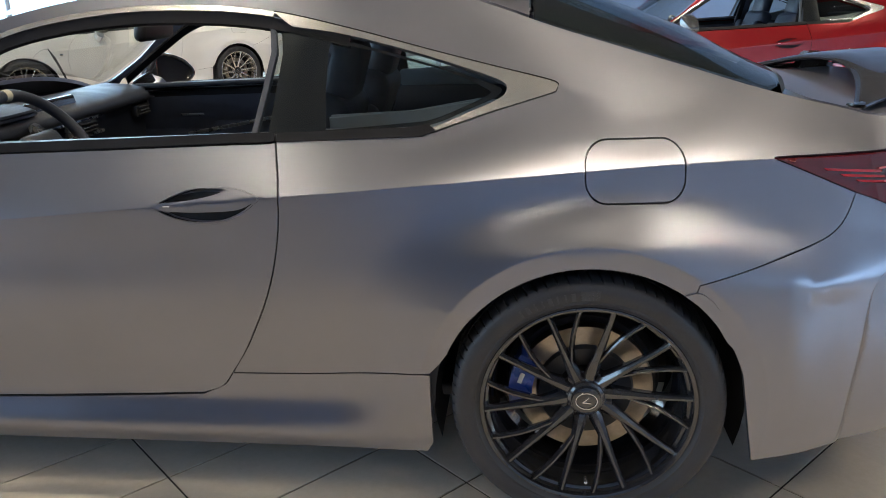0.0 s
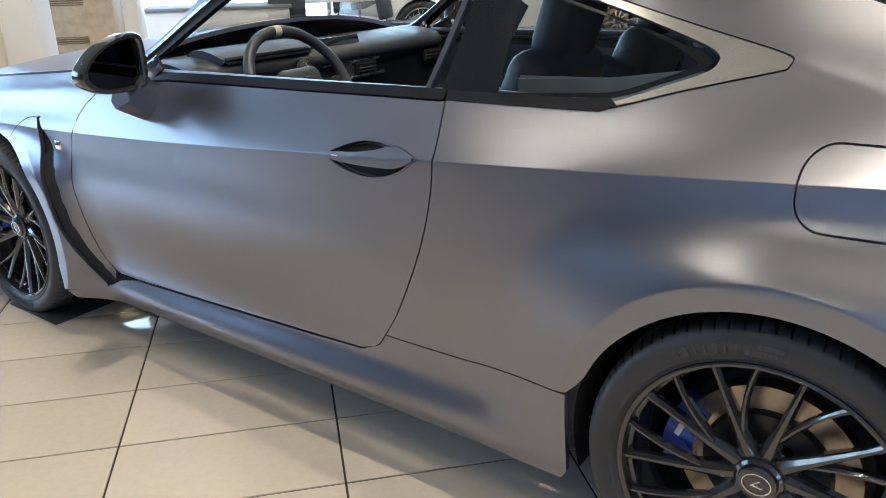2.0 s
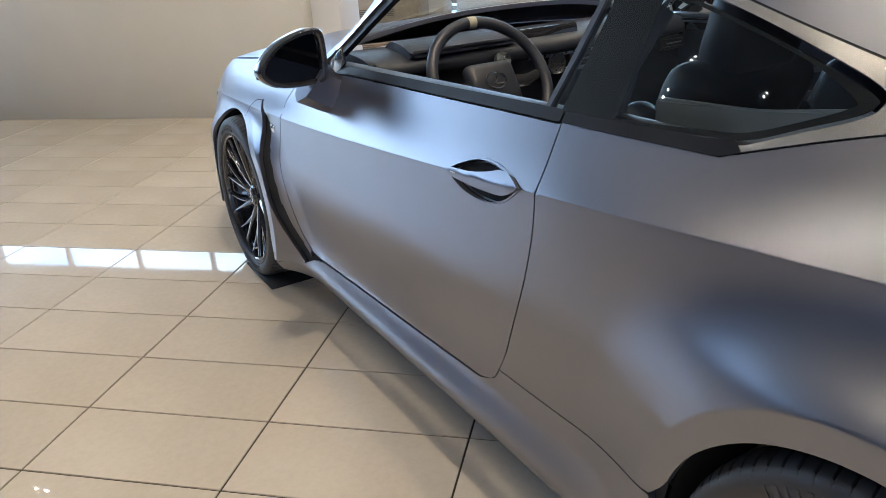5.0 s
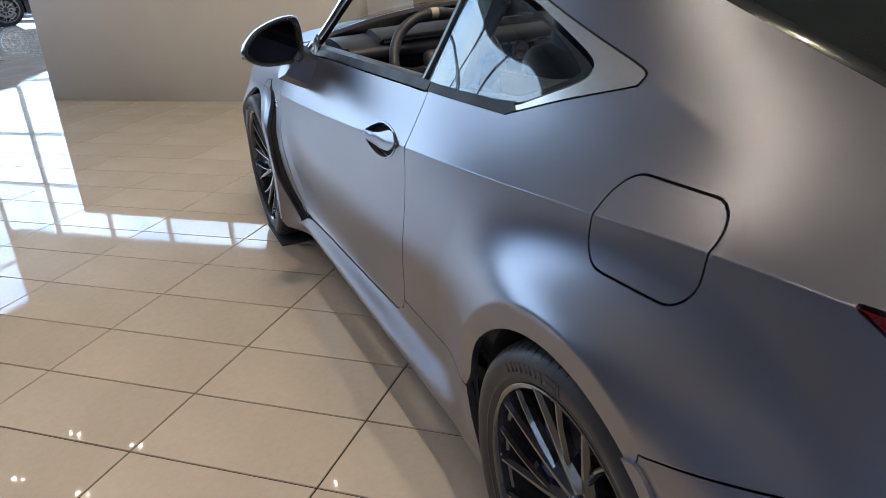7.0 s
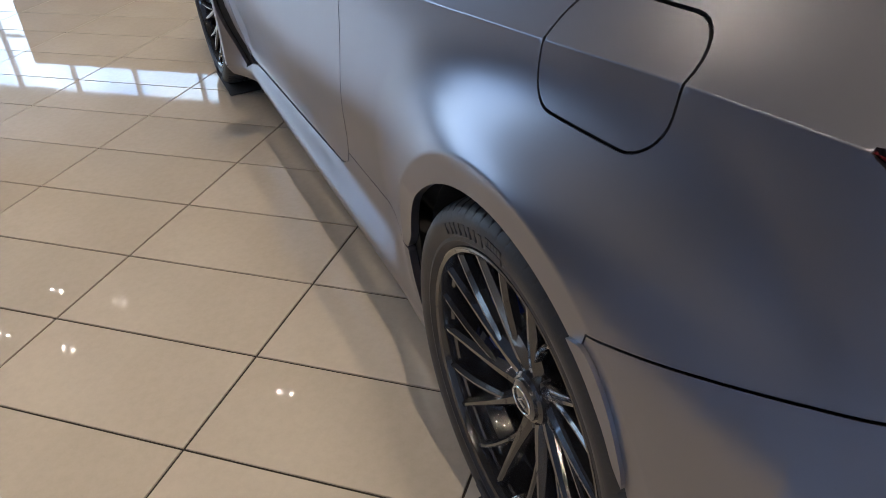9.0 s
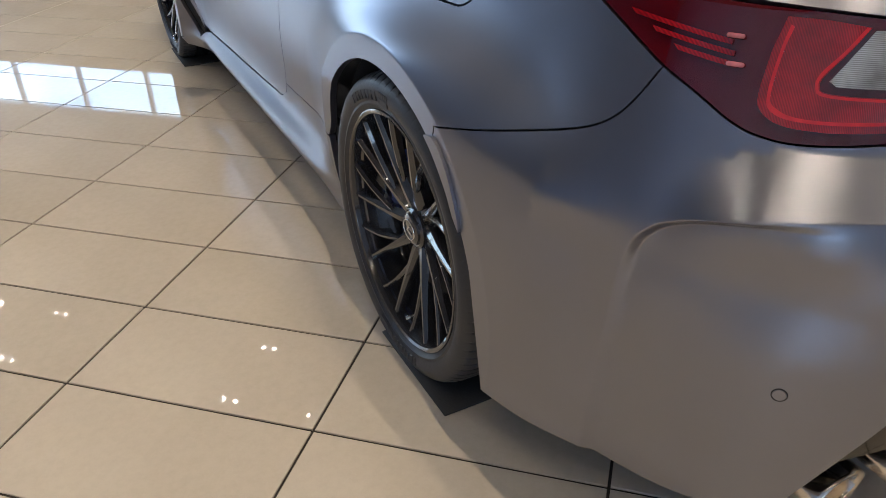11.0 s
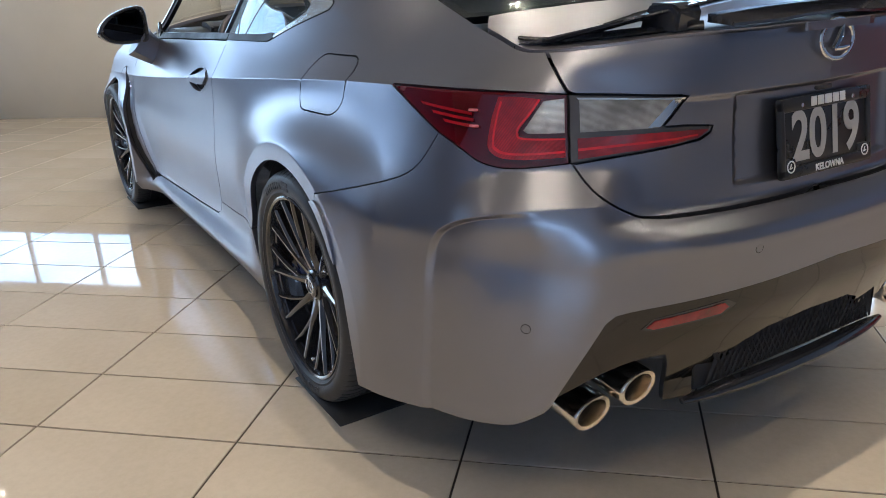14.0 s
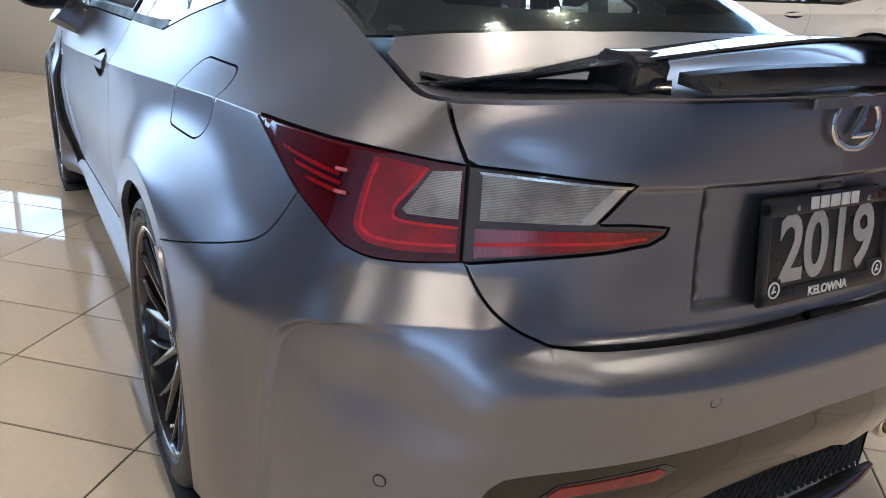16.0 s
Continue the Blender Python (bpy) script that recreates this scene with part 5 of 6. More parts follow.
def rear_details(car):
    """Diffuser, exhausts, reflectors, sensors, plate and emblem."""
    low = catmull([(1.0, .300), (1.06, .338), (1.12, .372), (1.18, .392), (1.26, .396)], 4) + [(1.275, .37), (1.30, .28), (1.318, .232), (1.40, .226), (1.445, .30), (1.49, .365), (1.56, .392), (S1, .398)]

    def tucked(s, z, lift=0.0):
        p, n = skin(s, z, lift)
        k = max(.52 - z, 0) * .22
        x, y, nx, ny = base(s)
        return p - np.array((nx, ny, 0)) * (k + .004), n
    trim = sheet("diffuser", DIFF_TOP[:1] + low[::-1] + DIFF_TOP[::-1][:-1], "smoke", car, "dark smoked metallic lower valance", fn=tucked, step=.014, gap=.001, sides=(1, -1), join=True)[0]
    lower = catmull([(1.30, .36), (1.325, .27), (1.345, .236), (1.385, .240), (1.43, .31), (1.47, .365)], 3)
    for sd in (1, -1):
        sheet("reflector", [(1.195, .481), (1.213, .495), (1.373, .509), (1.388, .497), (1.371, .484), (1.211, .475)], "lens_bright", trim, "red rear reflector", fn=tucked, step=.012, gap=0, lift=.004, flange=.008, sides=(sd,))
        sheet("reflector_recess", [(1.185, .477), (1.209, .500), (1.382, .515), (1.410, .500), (1.378, .479), (1.211, .470)], "gloss_black", trim, fn=tucked, step=.012, gap=0, lift=.0015, flange=.002, sides=(sd,))
        # pipes
        for x, y, z in ((.952, -.566, .262), (1.000, -.481, .318)):
            bm = bmesh.new()
            prof = [(.036, -.16), (.0445, -.15), (.0455, -.006), (.0450, -.001), (.0435, .0005), (.0355, -.001), (.0340, -.005), (.0335, -.12), (.0, -.121)]
            lathe(prof, 48, bm=bm)
            pipe = part("exhaust_tip", bm if sd > 0 else bm, "exhaust", car, "polished oval exhaust tip with a broad rim", sharp=40)
            pipe.matrix_world = Matrix.Translation((x, y * sd, z)) @ pose(0, 0, 0, 12 * sd, 0, 0) @ pose(0, 0, 0, 0, 5, 0) @ Matrix.Diagonal((1, 1.14, .84, 1)) @ pose(0, 0, 0, 0, 0, -90)
            part("pipe_bore", lathe([(.0, -.05), (.0325, -.05), (.0332, -.115)], 32), "liner", pipe)
        for s, z in ((float(BS[np.argmin((BX - .938) ** 2 + (BY + .742) ** 2)]), .494), (float(BS[np.argmin((BX - 1.137) ** 2 + (BY + .271) ** 2)]), .617)):
            p, n = skin(s, z)
            q = Vector((n[0], n[1] * sd, n[2])).to_track_quat("Z", "Y").to_matrix().to_4x4()
            sen = part("parking_sensor", lathe([(.0, .001), (.0085, .001), (.009, .0), (.009, -.006)], 24, "Z"), "paint", car)
            sen.matrix_world = Matrix.Translation((p[0], p[1] * sd, p[2])) @ q
            part("sensor_ring", lathe([(.0092, -.004), (.0092, .0004), (.0104, .0004), (.0104, -.004)], 24, "Z"), "liner", sen)
        # small flush cover in the arch corner
        sheet("arch_corner", catmull([(.262, .650), (.30, .655), (.345, .612), (.378, .545), (.384, .515)], 4) + catmull([(.384, .515), (.365, .535), (.34, .575), (.30, .620), (.262, .650)], 4)[1:-1], "paint", car, step=.01, gap=0, lift=.006, flange=.008, sides=(sd,))
    # mesh between the strakes
    bm = bmesh.new()
    for k in range(34):
        y0 = -.33 + k * .02
        for d in (1, -1):
            tube([(1.035, max(-.31, min(.31, y0)), .285 if d > 0 else .40), (1.035, max(-.31, min(.31, y0 + .07)), .40 if d > 0 else .285)], .003, 4, bm=bm)
    mesh = part("valance_mesh", bm, "liner", car, "black diamond mesh", smooth=False)
    mesh["kind"] = "stuff"
    part("mesh_backing", rbox((.01, .66, .14), .002, 1, (1.015, 0, .34)), "liner", car)
    ends = np.linspace(-.375, .375, 29)
    lip = [(1.035 + .03 * (1 - (y / .33) ** 2), y, .276 - .012 * (abs(y) / .33) ** 2) for y in ends]
    part("valance_lip", tube(lip, [.024 - .016 * (abs(y) / .375) ** 4 for y in ends], 12, flat=.75), "gloss_black", car, "gloss black lower lip")
    # plate
    plate = new("plate_holder")
    plate.parent = car
    tagged(plate, "black dealer plate frame with a model year card")
    plate.matrix_world = Matrix.Translation((1.046, 0, .812)) @ pose(0, 0, 0, 90, 0, 90) @ pose(0, 0, 0, -8.5, 0, 0)
    part("backing", rbox((.300, .152, .010), .004, 2), "plate", plate)
    bm = bmesh.new()
    rbox((.318, .030, .016), .006, 2, (0, .070, .004), bm=bm)
    rbox((.318, .026, .016), .006, 2, (0, -.072, .004), bm=bm)
    rbox((.016, .166, .016), .006, 2, (-.151, 0, .004), bm=bm)
    rbox((.016, .166, .016), .006, 2, (.151, 0, .004), bm=bm)
    rbox((.040, .038, .014), .008, 2, (-.130, -.060, .004), bm=bm)
    rbox((.040, .038, .014), .008, 2, (.130, -.060, .004), bm=bm)
    part("plate_frame", bm, "plate", plate)
    year = link_mesh("year_number", text_mesh("2019", .150, bold=.0035), "ink", plate, "large silver-grey digits reading 2019", smooth=False)
    year.matrix_local = pose(0, -.003, .0065) @ Matrix.Diagonal((.80, .98, 1, 1))
    town = link_mesh("town_name", text_mesh("KELOWNA", .020, bold=.0006), "white_ink", plate, "white town name reading KELOWNA", smooth=False)
    town.matrix_local = pose(0, -.072, .0128)
    for k, (x, w) in enumerate(((-.050, .020), (-.026, .022), (0, .024), (.026, .022), (.050, .020))):
        part("name_bar", rbox((w, .020, .002), .001, 1, (x, .071, .0125)), "white_ink", plate, "plain white bar")
    for sx in (-1, 1):
        part("screw_head", lathe([(.0, .0135), (.0045, .013), (.005, .011)], 14, "Z"), "satin", plate).location = (sx * .088, .066, 0)
        d = part("corner_badge", lathe([(.0105, .0115), (.0105, .0125), (.0135, .0125), (.0135, .0115)], 28, "Z"), "white_ink", plate, "white ring badge")
        d.location = (sx * .131, -.058, 0)
        part("badge_bar", rbox((.011, .003, .0015), .0005, 1, (sx * .131, -.061, .0122), (0, 0, 10)), "white_ink", plate)
        part("badge_bar", rbox((.003, .010, .0015), .0005, 1, (sx * .131 - .001, -.056, .0122), (0, 0, -25)), "white_ink", plate)
    # emblem
    p, n = skin(S1 - .001, 1.008, .006)
    em = new("emblem")
    em.parent = car
    tagged(em, "chrome oval emblem on the trunk lid")
    em.matrix_world = Matrix.Translation((p[0], 0, 1.008)) @ pose(0, 0, 0, 90, 0, 90) @ pose(0, 0, 0, -6, 0, 0)
    part("emblem_ring", tube([(math.cos(w) * .055, math.sin(w) * .040, 0) for w in np.linspace(0, 2 * math.pi, 41)[:-1]], .0055, 8, True, flat=.7), "chrome", em)
    part("emblem_bar", tube([(-.012, -.020, 0), (.006, .004, .001), (.018, .030, 0)], [.006, .0075, .005], 8), "chrome", em)
    part("emblem_bar", tube([(-.014, -.020, 0), (.012, -.020, .001), (.038, -.018, 0)], [.005, .006, .004], 8), "chrome", em)
    part("lock_button", rbox((.010, .050, .010), .003, 2, (1.052, -.03, .912)), "plastic", car)


def wing(car):
    """Rear spoiler: a bowed blade on two stands over a base pad."""
    sp = new("rear_spoiler")
    sp.parent = car
    tagged(sp, "glossy dark carbon rear wing on the trunk lid")

    def mid(y):
        q = abs(y) / .585
        x = .930 - .225 * q ** 2.6
        z = 1.112 - .098 * q ** 1.9
        return x, z
    bm = bmesh.new()
    rings = []
    for y in np.linspace(-.585, .585, 61):
        x, z = mid(y)
        q = abs(y) / .585
        ch = .078 * (1 - q ** 4) + .010
        th = .010 * (1 - q ** 5) + .003
        sec = [(-1, -.1), (-.85, .75), (-.3, 1.0), (.4, .75), (1.0, .45), (1.03, .15), (.9, -.25), (.2, -.7), (-.5, -.8), (-.9, -.55)]
        rings.append([bm.verts.new((x + a * ch, y, z + b * th + a * .012)) for a, b in sec])
    k = len(rings[0])
    for p, q in zip(rings, rings[1:]):
        for i in range(k):
            bm.faces.new((p[i], p[(i + 1) % k], q[(i + 1) % k], q[i]))
    bm.faces.new(rings[0])
    bm.faces.new(rings[-1])
    strip = bmesh.new()
    rows = []
    for y in np.linspace(-.30, .30, 31):
        x0, x1 = .965, 1.03
        za, zb = top_z(x0, y) + .010, top_z(x1, y) + .008
        rows.append([strip.verts.new(p) for p in ((x0, y, za), (x0, y, za + .016), (x0 + .03, y, za + .015), (x1, y, zb + .006), (x1, y, zb))])
    for p, q in zip(rows, rows[1:]):
        for i in range(5):
            strip.faces.new((p[i], p[(i + 1) % 5], q[(i + 1) % 5], q[i]))
    strip.faces.new(rows[0])
    strip.faces.new(rows[-1])
    part("base_strip", strip, "carbon", sp, "glossy dark base strip", sharp=20)
    part("blade", bm, "carbon", sp, "bowed glossy wing blade", sharp=50)
    for sd in (1, -1):
        zt = top_z(.90, -.345)
        bm = extrude_poly([(.85, zt - .004), (.955, top_z(.955, -.345) - .004), (.962, 1.085), (.94, 1.098), (.88, 1.098), (.868, 1.07)], .066, "y", -.376)
        bmesh.ops.bevel(bm, geom=list(bm.edges), offset=.005, segments=2, affect="EDGES")
        part("stand", bm if sd > 0 else mirror_y(bm), "gloss_black", sp, "gloss black wing stand")
        pts = [(.70 + .26 * t, -.565 + .26 * t, 0) for t in np.linspace(0, 1, 10)]
        pad = tube([(x, y, top_z(x, y) + .004) for x, y, _ in pts], [.010 + .017 * min(t * 2, 1) for t in np.linspace(0, 1, 10)], 10, flat=.40)
        part("base_pad", pad if sd > 0 else mirror_y(pad), "gloss_black", sp)


def badge(car):
    for sd in (1, -1):
        top = catmull([(-2.40, .794), (-2.46, .785), (-2.53, .752), (-2.583, .704)], 5)
        sheet("panel_joint", [(s, z + .0016) for s, z in top] + [(s, z - .0016) for s, z in top[::-1]], "liner", car, step=.01, gap=0, lift=.0006, flange=0, sides=(sd,))
        p, n = skin(-2.262, .715, .001)
        b = part("fender_badge", rbox((.036, .006, .030), .004, 2), "chrome", car, "small chrome badge behind the front wheel")
        b.location = (p[0], p[1] * sd, p[2])
        part("badge_inset", rbox((.020, .002, .008), .001, 1, (-.002, -.0035 * sd, .004)), "plate", b)


def cabin(car):
    """Dashboard, wheel, seats, door cards and lining."""
    lining = part("cabin_floor", rbox((2.3, 1.36, .04), .01, 1, (-.95, 0, .27)), "leather", car)
    prof = catmull([(-2.02, .975), (-1.96, .990), (-1.83, .985), (-1.745, .962), (-1.735, .925), (-1.77, .90), (-1.78, .80), (-1.80, .66), (-1.87, .52), (-2.0, .45)], 4)
    bm = extrude_poly(prof, 1.34, "y", -.67)
    bmesh.ops.bevel(bm, geom=[e for e in bm.edges if abs(e.verts[0].co.y - e.verts[1].co.y) < 1e-6], offset=.02, segments=2, affect="EDGES")
    d = part("dashboard", bm, "dash", car, "dark soft-touch dashboard")
    hood = extrude_poly(catmull([(-1.98, .95), (-1.93, 1.005), (-1.84, 1.012), (-1.755, .990), (-1.755, .975), (-1.80, .945), (-1.82, .88)], 4), .40, "y", -.53)
    bmesh.ops.bevel(hood, geom=list(hood.edges), offset=.012, segments=2, affect="EDGES")
    part("instrument_hood", hood, "dash", d)
    part("centre_screen", rbox((.02, .30, .085), .008, 2, (-1.79, .02, .965), (0, -14, 0)), "gloss_black", d, "black centre display")
    part("trim_band", rbox((.03, .36, .012), .004, 2, (-1.765, .10, .912)), "trim_silver", d)
    part("trim_band", rbox((.03, .36, .012), .004, 2, (-1.765, .10, .852)), "trim_silver", d)
    part("clock", lathe([(.0, 0), (.030, 0), (.032, .004), (.034, .004), (.036, -.01)], 32), "trim_silver", d, "round silver clock").matrix_world = pose(-1.748, .04, .882) @ pose(0, 0, 0, 0, 0, -90) @ pose(0, 0, 0, 180, 0, 0)
    for y in (-.60, .16, .60):
        v = part("air_vent", rbox((.03, .12, .05), .008, 2, (-1.760, y, .885)), "plastic", d, "slatted air vent")
        for k in (-1, 0, 1):
            part("slat", rbox((.012, .10, .004), .001, 1, (-1.742, y, .885 + k * .014)), "trim_silver" if k == 0 else "plastic", v)
    con = part("centre_console", rbox((1.0, .24, .34), .04, 3, (-1.25, 0, .50), (0, 8, 0)), "dash", car)
    part("gear_lever", tube([(-1.36, 0, .66), (-1.37, 0, .74), (-1.36, 0, .775)], [.018, .016, .028], 12), "leather", con)
    part("console_trim", rbox((.30, .17, .012), .005, 2, (-1.42, 0, .700), (0, 8, 0)), "trim_silver", con)
    # steering wheel
    st = new("steering_wheel")
    st.parent = car
    tagged(st, "black leather steering wheel with a cream marker")
    st.matrix_world = Matrix.Translation((-1.61, -.325, .895)) @ pose(0, 0, 0, 0, 57, 0) @ pose(0, 0, 0, 0, 0, 90) @ Matrix.Scale(1.12, 4)
    circ = [(math.cos(w) * .182, math.sin(w) * .178, 0) for w in np.linspace(0, 2 * math.pi, 49)[:-1]]
    part("rim", tube(circ, .0165, 12, True), "leather", st)
    part("rim_marker", tube([(math.cos(w) * .182, math.sin(w) * .178, 0) for w in np.linspace(radians(86), radians(94), 5)], .0172, 12), "cream", st, "cream centre marker")
    part("boss", rbox((.16, .13, .05), .03, 4, (0, -.012, -.005)), "dash", st)
    for a in (0, 180, 270):
        c, s = math.cos(radians(a)), math.sin(radians(a))
        part("spoke", tube([(c * .06, s * .06 - .01, -.01), (c * .12, s * .12 - .012, -.012), (c * .175, s * .172, -.004)], [.022, .018, .014], 10, flat=.5), "gloss_black" if a != 270 else "leather", st)
    ring = tube([(math.cos(w) * .032, math.sin(w) * .024 - .01, .022) for w in np.linspace(0, 2 * math.pi, 29)[:-1]], .0025, 6, True)
    tube([(-.008, -.020, .022), (.010, .006, .022)], .003, 6, bm=ring)
    tube([(-.008, -.020, .022), (.020, -.020, .022)], .003, 6, bm=ring)
    part("boss_emblem", ring, "chrome", st, "chrome oval emblem")
    part("column", tube([(0, 0, -.02), (0, 0, -.2)], .045, 12, up=(1, 0, 0)), "plastic", st)
    part("stalk_dial", lathe([(.0, .012), (.024, .012), (.026, .0)], 24, "Z"), "trim_silver", st, "round silver start button").matrix_local = pose(.10, .075, -.06)
    # front seats
    for y in (-.34, .34):
        seat = new("front_seat")
        seat.parent = car
        tagged(seat, "black leather bucket seat with integral headrest")
        part("cushion", rbox((.50, .42, .16), .06, 4, (-1.02, y, .46), (0, 6, 0)), "leather", seat)
        bm = rbox((.13, .38, .62), .055, 4, (-.755, y, .78), (0, 22, 0))
        part("backrest", bm, "leather", seat)
        for e in (-1, 1):
            part("bolster", rbox((.17, .09, .50), .04, 4, (-.79, y + e * .19, .74), (0, 22, 0)), "leather", seat)
            part("side_bolster", rbox((.46, .08, .13), .035, 4, (-1.02, y + e * .21, .50), (0, 6, 0)), "leather", seat)
        part("headrest", rbox((.10, .24, .19), .045, 4, (-.63, y, 1.13), (0, 16, 0)), "leather", seat)
    bench = new("rear_bench")
    bench.parent = car
    tagged(bench, "black leather rear seat bench")
    part("cushion", rbox((.42, 1.10, .14), .05, 3, (-.15, 0, .48)), "leather", bench)
    part("backrest", rbox((.14, 1.10, .50), .05, 3, (.12, 0, .74), (0, 24, 0)), "leather", bench)
    part("parcel_shelf", rbox((.46, 1.14, .03), .01, 2, (.36, 0, 1.02)), "dash", car)
    for sd in (1, -1):
        def card(s, z, lift=0.0):
            p, n = skin(s, min(z, .985), -.075)
            return p, -n
        card_poly = [(-1.95, .45), (-.80, .45), (-.74, .62), (-.735, .985), (-1.86, .955), (-1.95, .90)]
        dc, = sheet("door_card", card_poly, "door_vinyl", car, "dark door lining", fn=card, step=.05, gap=0, flange=0, sides=(sd,))
        part("armrest", rbox((.50, .06, .05), .02, 3, (-1.2, -.735 * sd, .73), (0, -6, 0)), "door_vinyl", dc)
        part("pull_trim", rbox((.55, .012, .016), .005, 2, (-1.35, -.745 * sd, .80), (0, -10, 0)), "trim_silver", dc)
        part("inner_sill", rbox((1.12, .05, .02), .008, 2, (-1.28, -.725 * sd, .985), (0, -1.5, 0)), "dash", dc)
        # pale strip inside the quarter window, standing in for a bright reflection
        qt = extrude_poly([(-.62, .97), (-.62, 1.035), (-.40, 1.045), (-.22, 1.075), (-.12, 1.06), (-.12, .97)], .02, "y", -.625)
        bmesh.ops.bevel(qt, geom=list(qt.edges), offset=.006, segments=2, affect="EDGES")
        part("quarter_trim", qt if sd > 0 else mirror_y(qt), "reflection_grey", car, "light grey rear side trim")
        part("side_lining", rbox((.55, .03, .42), .01, 2, (-.42, -.68 * sd, .80)), "leather", car)
        # inner faces of the pillars and roof rail
        rail = Q_UP[4:] + [(-1.905, .992), (-1.96, .962)] + along("top", -1.985, -.05, 50, -.004)
        sheet("pillar_lining", rail, "headliner", car, fn=lambda s, z, lift=0.0: skin(s, z, -.032), step=.022, gap=0, flange=0, sides=(sd,))
        b = tube([(-.645, -.60 * sd, 1.20), (-.68, -.655 * sd, 1.10), (-.70, -.685 * sd, .98), (-.72, -.70 * sd, .6)], [.04, .045, .05, .06], 16, flat=.6, up=(0, 1, 0))
        part("pillar_lining", b, "headliner", car)
        rec = part("handle_recess", rbox((.14, .006, .05), .003, 2, (-1.60, -.752 * sd, .855)), "plastic", dc)
        part("inner_handle", rbox((.11, .016, .012), .004, 2, (-1.59, -.744 * sd, .842)), "trim_silver", rec)
        belt = tube([(-.70, -.60 * sd, 1.20), (-.75, -.63 * sd, .95), (-.82, -.60 * sd, .50)], .022, 10, flat=.15, up=(0, 1, 0))
        part("seat_belt", belt, "seal", car)
    part("headlining", rbox((1.0, 1.00, .015), .006, 1, (-.62, 0, 1.335)), "headliner", car)
    m = part("rear_view_mirror", rbox((.04, .24, .065), .02, 3, (-1.36, 0, 1.235), (0, 10, 0)), "plastic", car)
    part("mirror_stem", tube([(-1.37, 0, 1.25), (-1.40, 0, 1.31)], .012, 8), "plastic", m)


def front_details(car):
    """Grille and lamps at the nose, plain and out of the way."""
    sheet("grille", [(S0 + .002, .62), (S0 + .30, .60), (S0 + .20, .48), (S0 + .36, .25), (S0 + .002, .25)], "gloss_black", car, step=.04, lift=.003, gap=0, flange=.004, sides=(1, -1), join=True)
    sheet("head_lamp", [(-3.70, .66), (-3.40, .70), (-3.22, .70), (-3.45, .60), (-3.66, .58)], "lens_clear", car, "clear head lamp", step=.03, lift=.003, gap=0, flange=.004, sides=(1, -1))


tail_lamps(car)
door_handles(doors)
mirrors(doors)
rear_details(car)
wing(car)
badge(car)
cabin(car)
front_details(car)
for cx, turn in ((RW[0], 113), (FW[0], 100)):
    for sd in (1, -1):
        wheel(car, cx, sd, turn)


def wheel_mat(at, turn):
    ob = part("wheel_mat", rbox((.34, .36, .006), .002, 1, (0, 0, .003)), "mat")
    ob.location, ob.rotation_euler = at, (0, 0, radians(turn))
    return tagged(ob, "black rubber mat under the tyre", "mat", "mats under the tyres")


for x in (RW[0], FW[0]):
    for y in (-.74, .74):
        wheel_mat((x + .065, y * .705 / .74, .0), 0)

# ---- showroom shell ----
def wall_box(name, a0, a1, b0, b1, z0, z1, material, label):
    bm = bmesh.new()
    vs = [bm.verts.new(room(a, b, z)) for z in (z0, z1) for a, b in ((a0, b0), (a1, b0), (a1, b1), (a0, b1))]
    for f in ((0, 1, 2, 3), (4, 5, 6, 7), (0, 1, 5, 4), (1, 2, 6, 5), (2, 3, 7, 6), (3, 0, 4, 7)):
        bm.faces.new([vs[i] for i in f])
    bmesh.ops.bevel(bm, geom=list(bm.edges), offset=.004, segments=1, affect="EDGES")
    return tagged(part(name, bm, material), label, "wall", kind="structure")


wall_box("wall_partition", 0, 3.49, 0, .18, 0, 1.21, "wall", "plain warm grey partition wall beside the car")
A0, A1, B0, B1, HZ = -12.0, 21.0, -13.0, 8.5, 8.6
# south and east walls are unseen, tinted blue-grey to dim the paint's reflections
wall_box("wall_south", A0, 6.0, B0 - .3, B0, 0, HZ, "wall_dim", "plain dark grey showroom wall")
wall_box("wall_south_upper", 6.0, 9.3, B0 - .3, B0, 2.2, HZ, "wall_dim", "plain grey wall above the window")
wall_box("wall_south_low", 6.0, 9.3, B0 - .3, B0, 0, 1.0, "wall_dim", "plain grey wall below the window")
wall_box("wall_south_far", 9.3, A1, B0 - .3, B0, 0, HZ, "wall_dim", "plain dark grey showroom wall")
wall_box("wall_west_upper", A0 - .3, A0, -1.5, B1, 7.8, HZ, "wall_grey", "plain grey wall above the glazing")
wall_box("wall_north_upper", A0, A1, B1, B1 + .3, 5.6, HZ, "wall_grey", "plain grey wall above the glazing")
# unseen dark walls, added so the body sides reflect a dark band
wall_box("wall_west_low", A0 - .3, A0, -1.5, 4.8, 0, 2.5, "wall_dark", "dark blue-grey low wall below the glazing")
wall_box("wall_west", A0 - .3, A0, B0, -1.5, 0, HZ, "wall_dark", "dark blue-grey showroom wall")
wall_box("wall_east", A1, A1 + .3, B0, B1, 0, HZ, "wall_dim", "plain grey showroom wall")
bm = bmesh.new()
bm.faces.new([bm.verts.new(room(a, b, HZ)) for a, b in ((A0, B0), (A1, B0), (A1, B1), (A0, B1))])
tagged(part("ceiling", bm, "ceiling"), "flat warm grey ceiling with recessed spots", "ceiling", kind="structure")


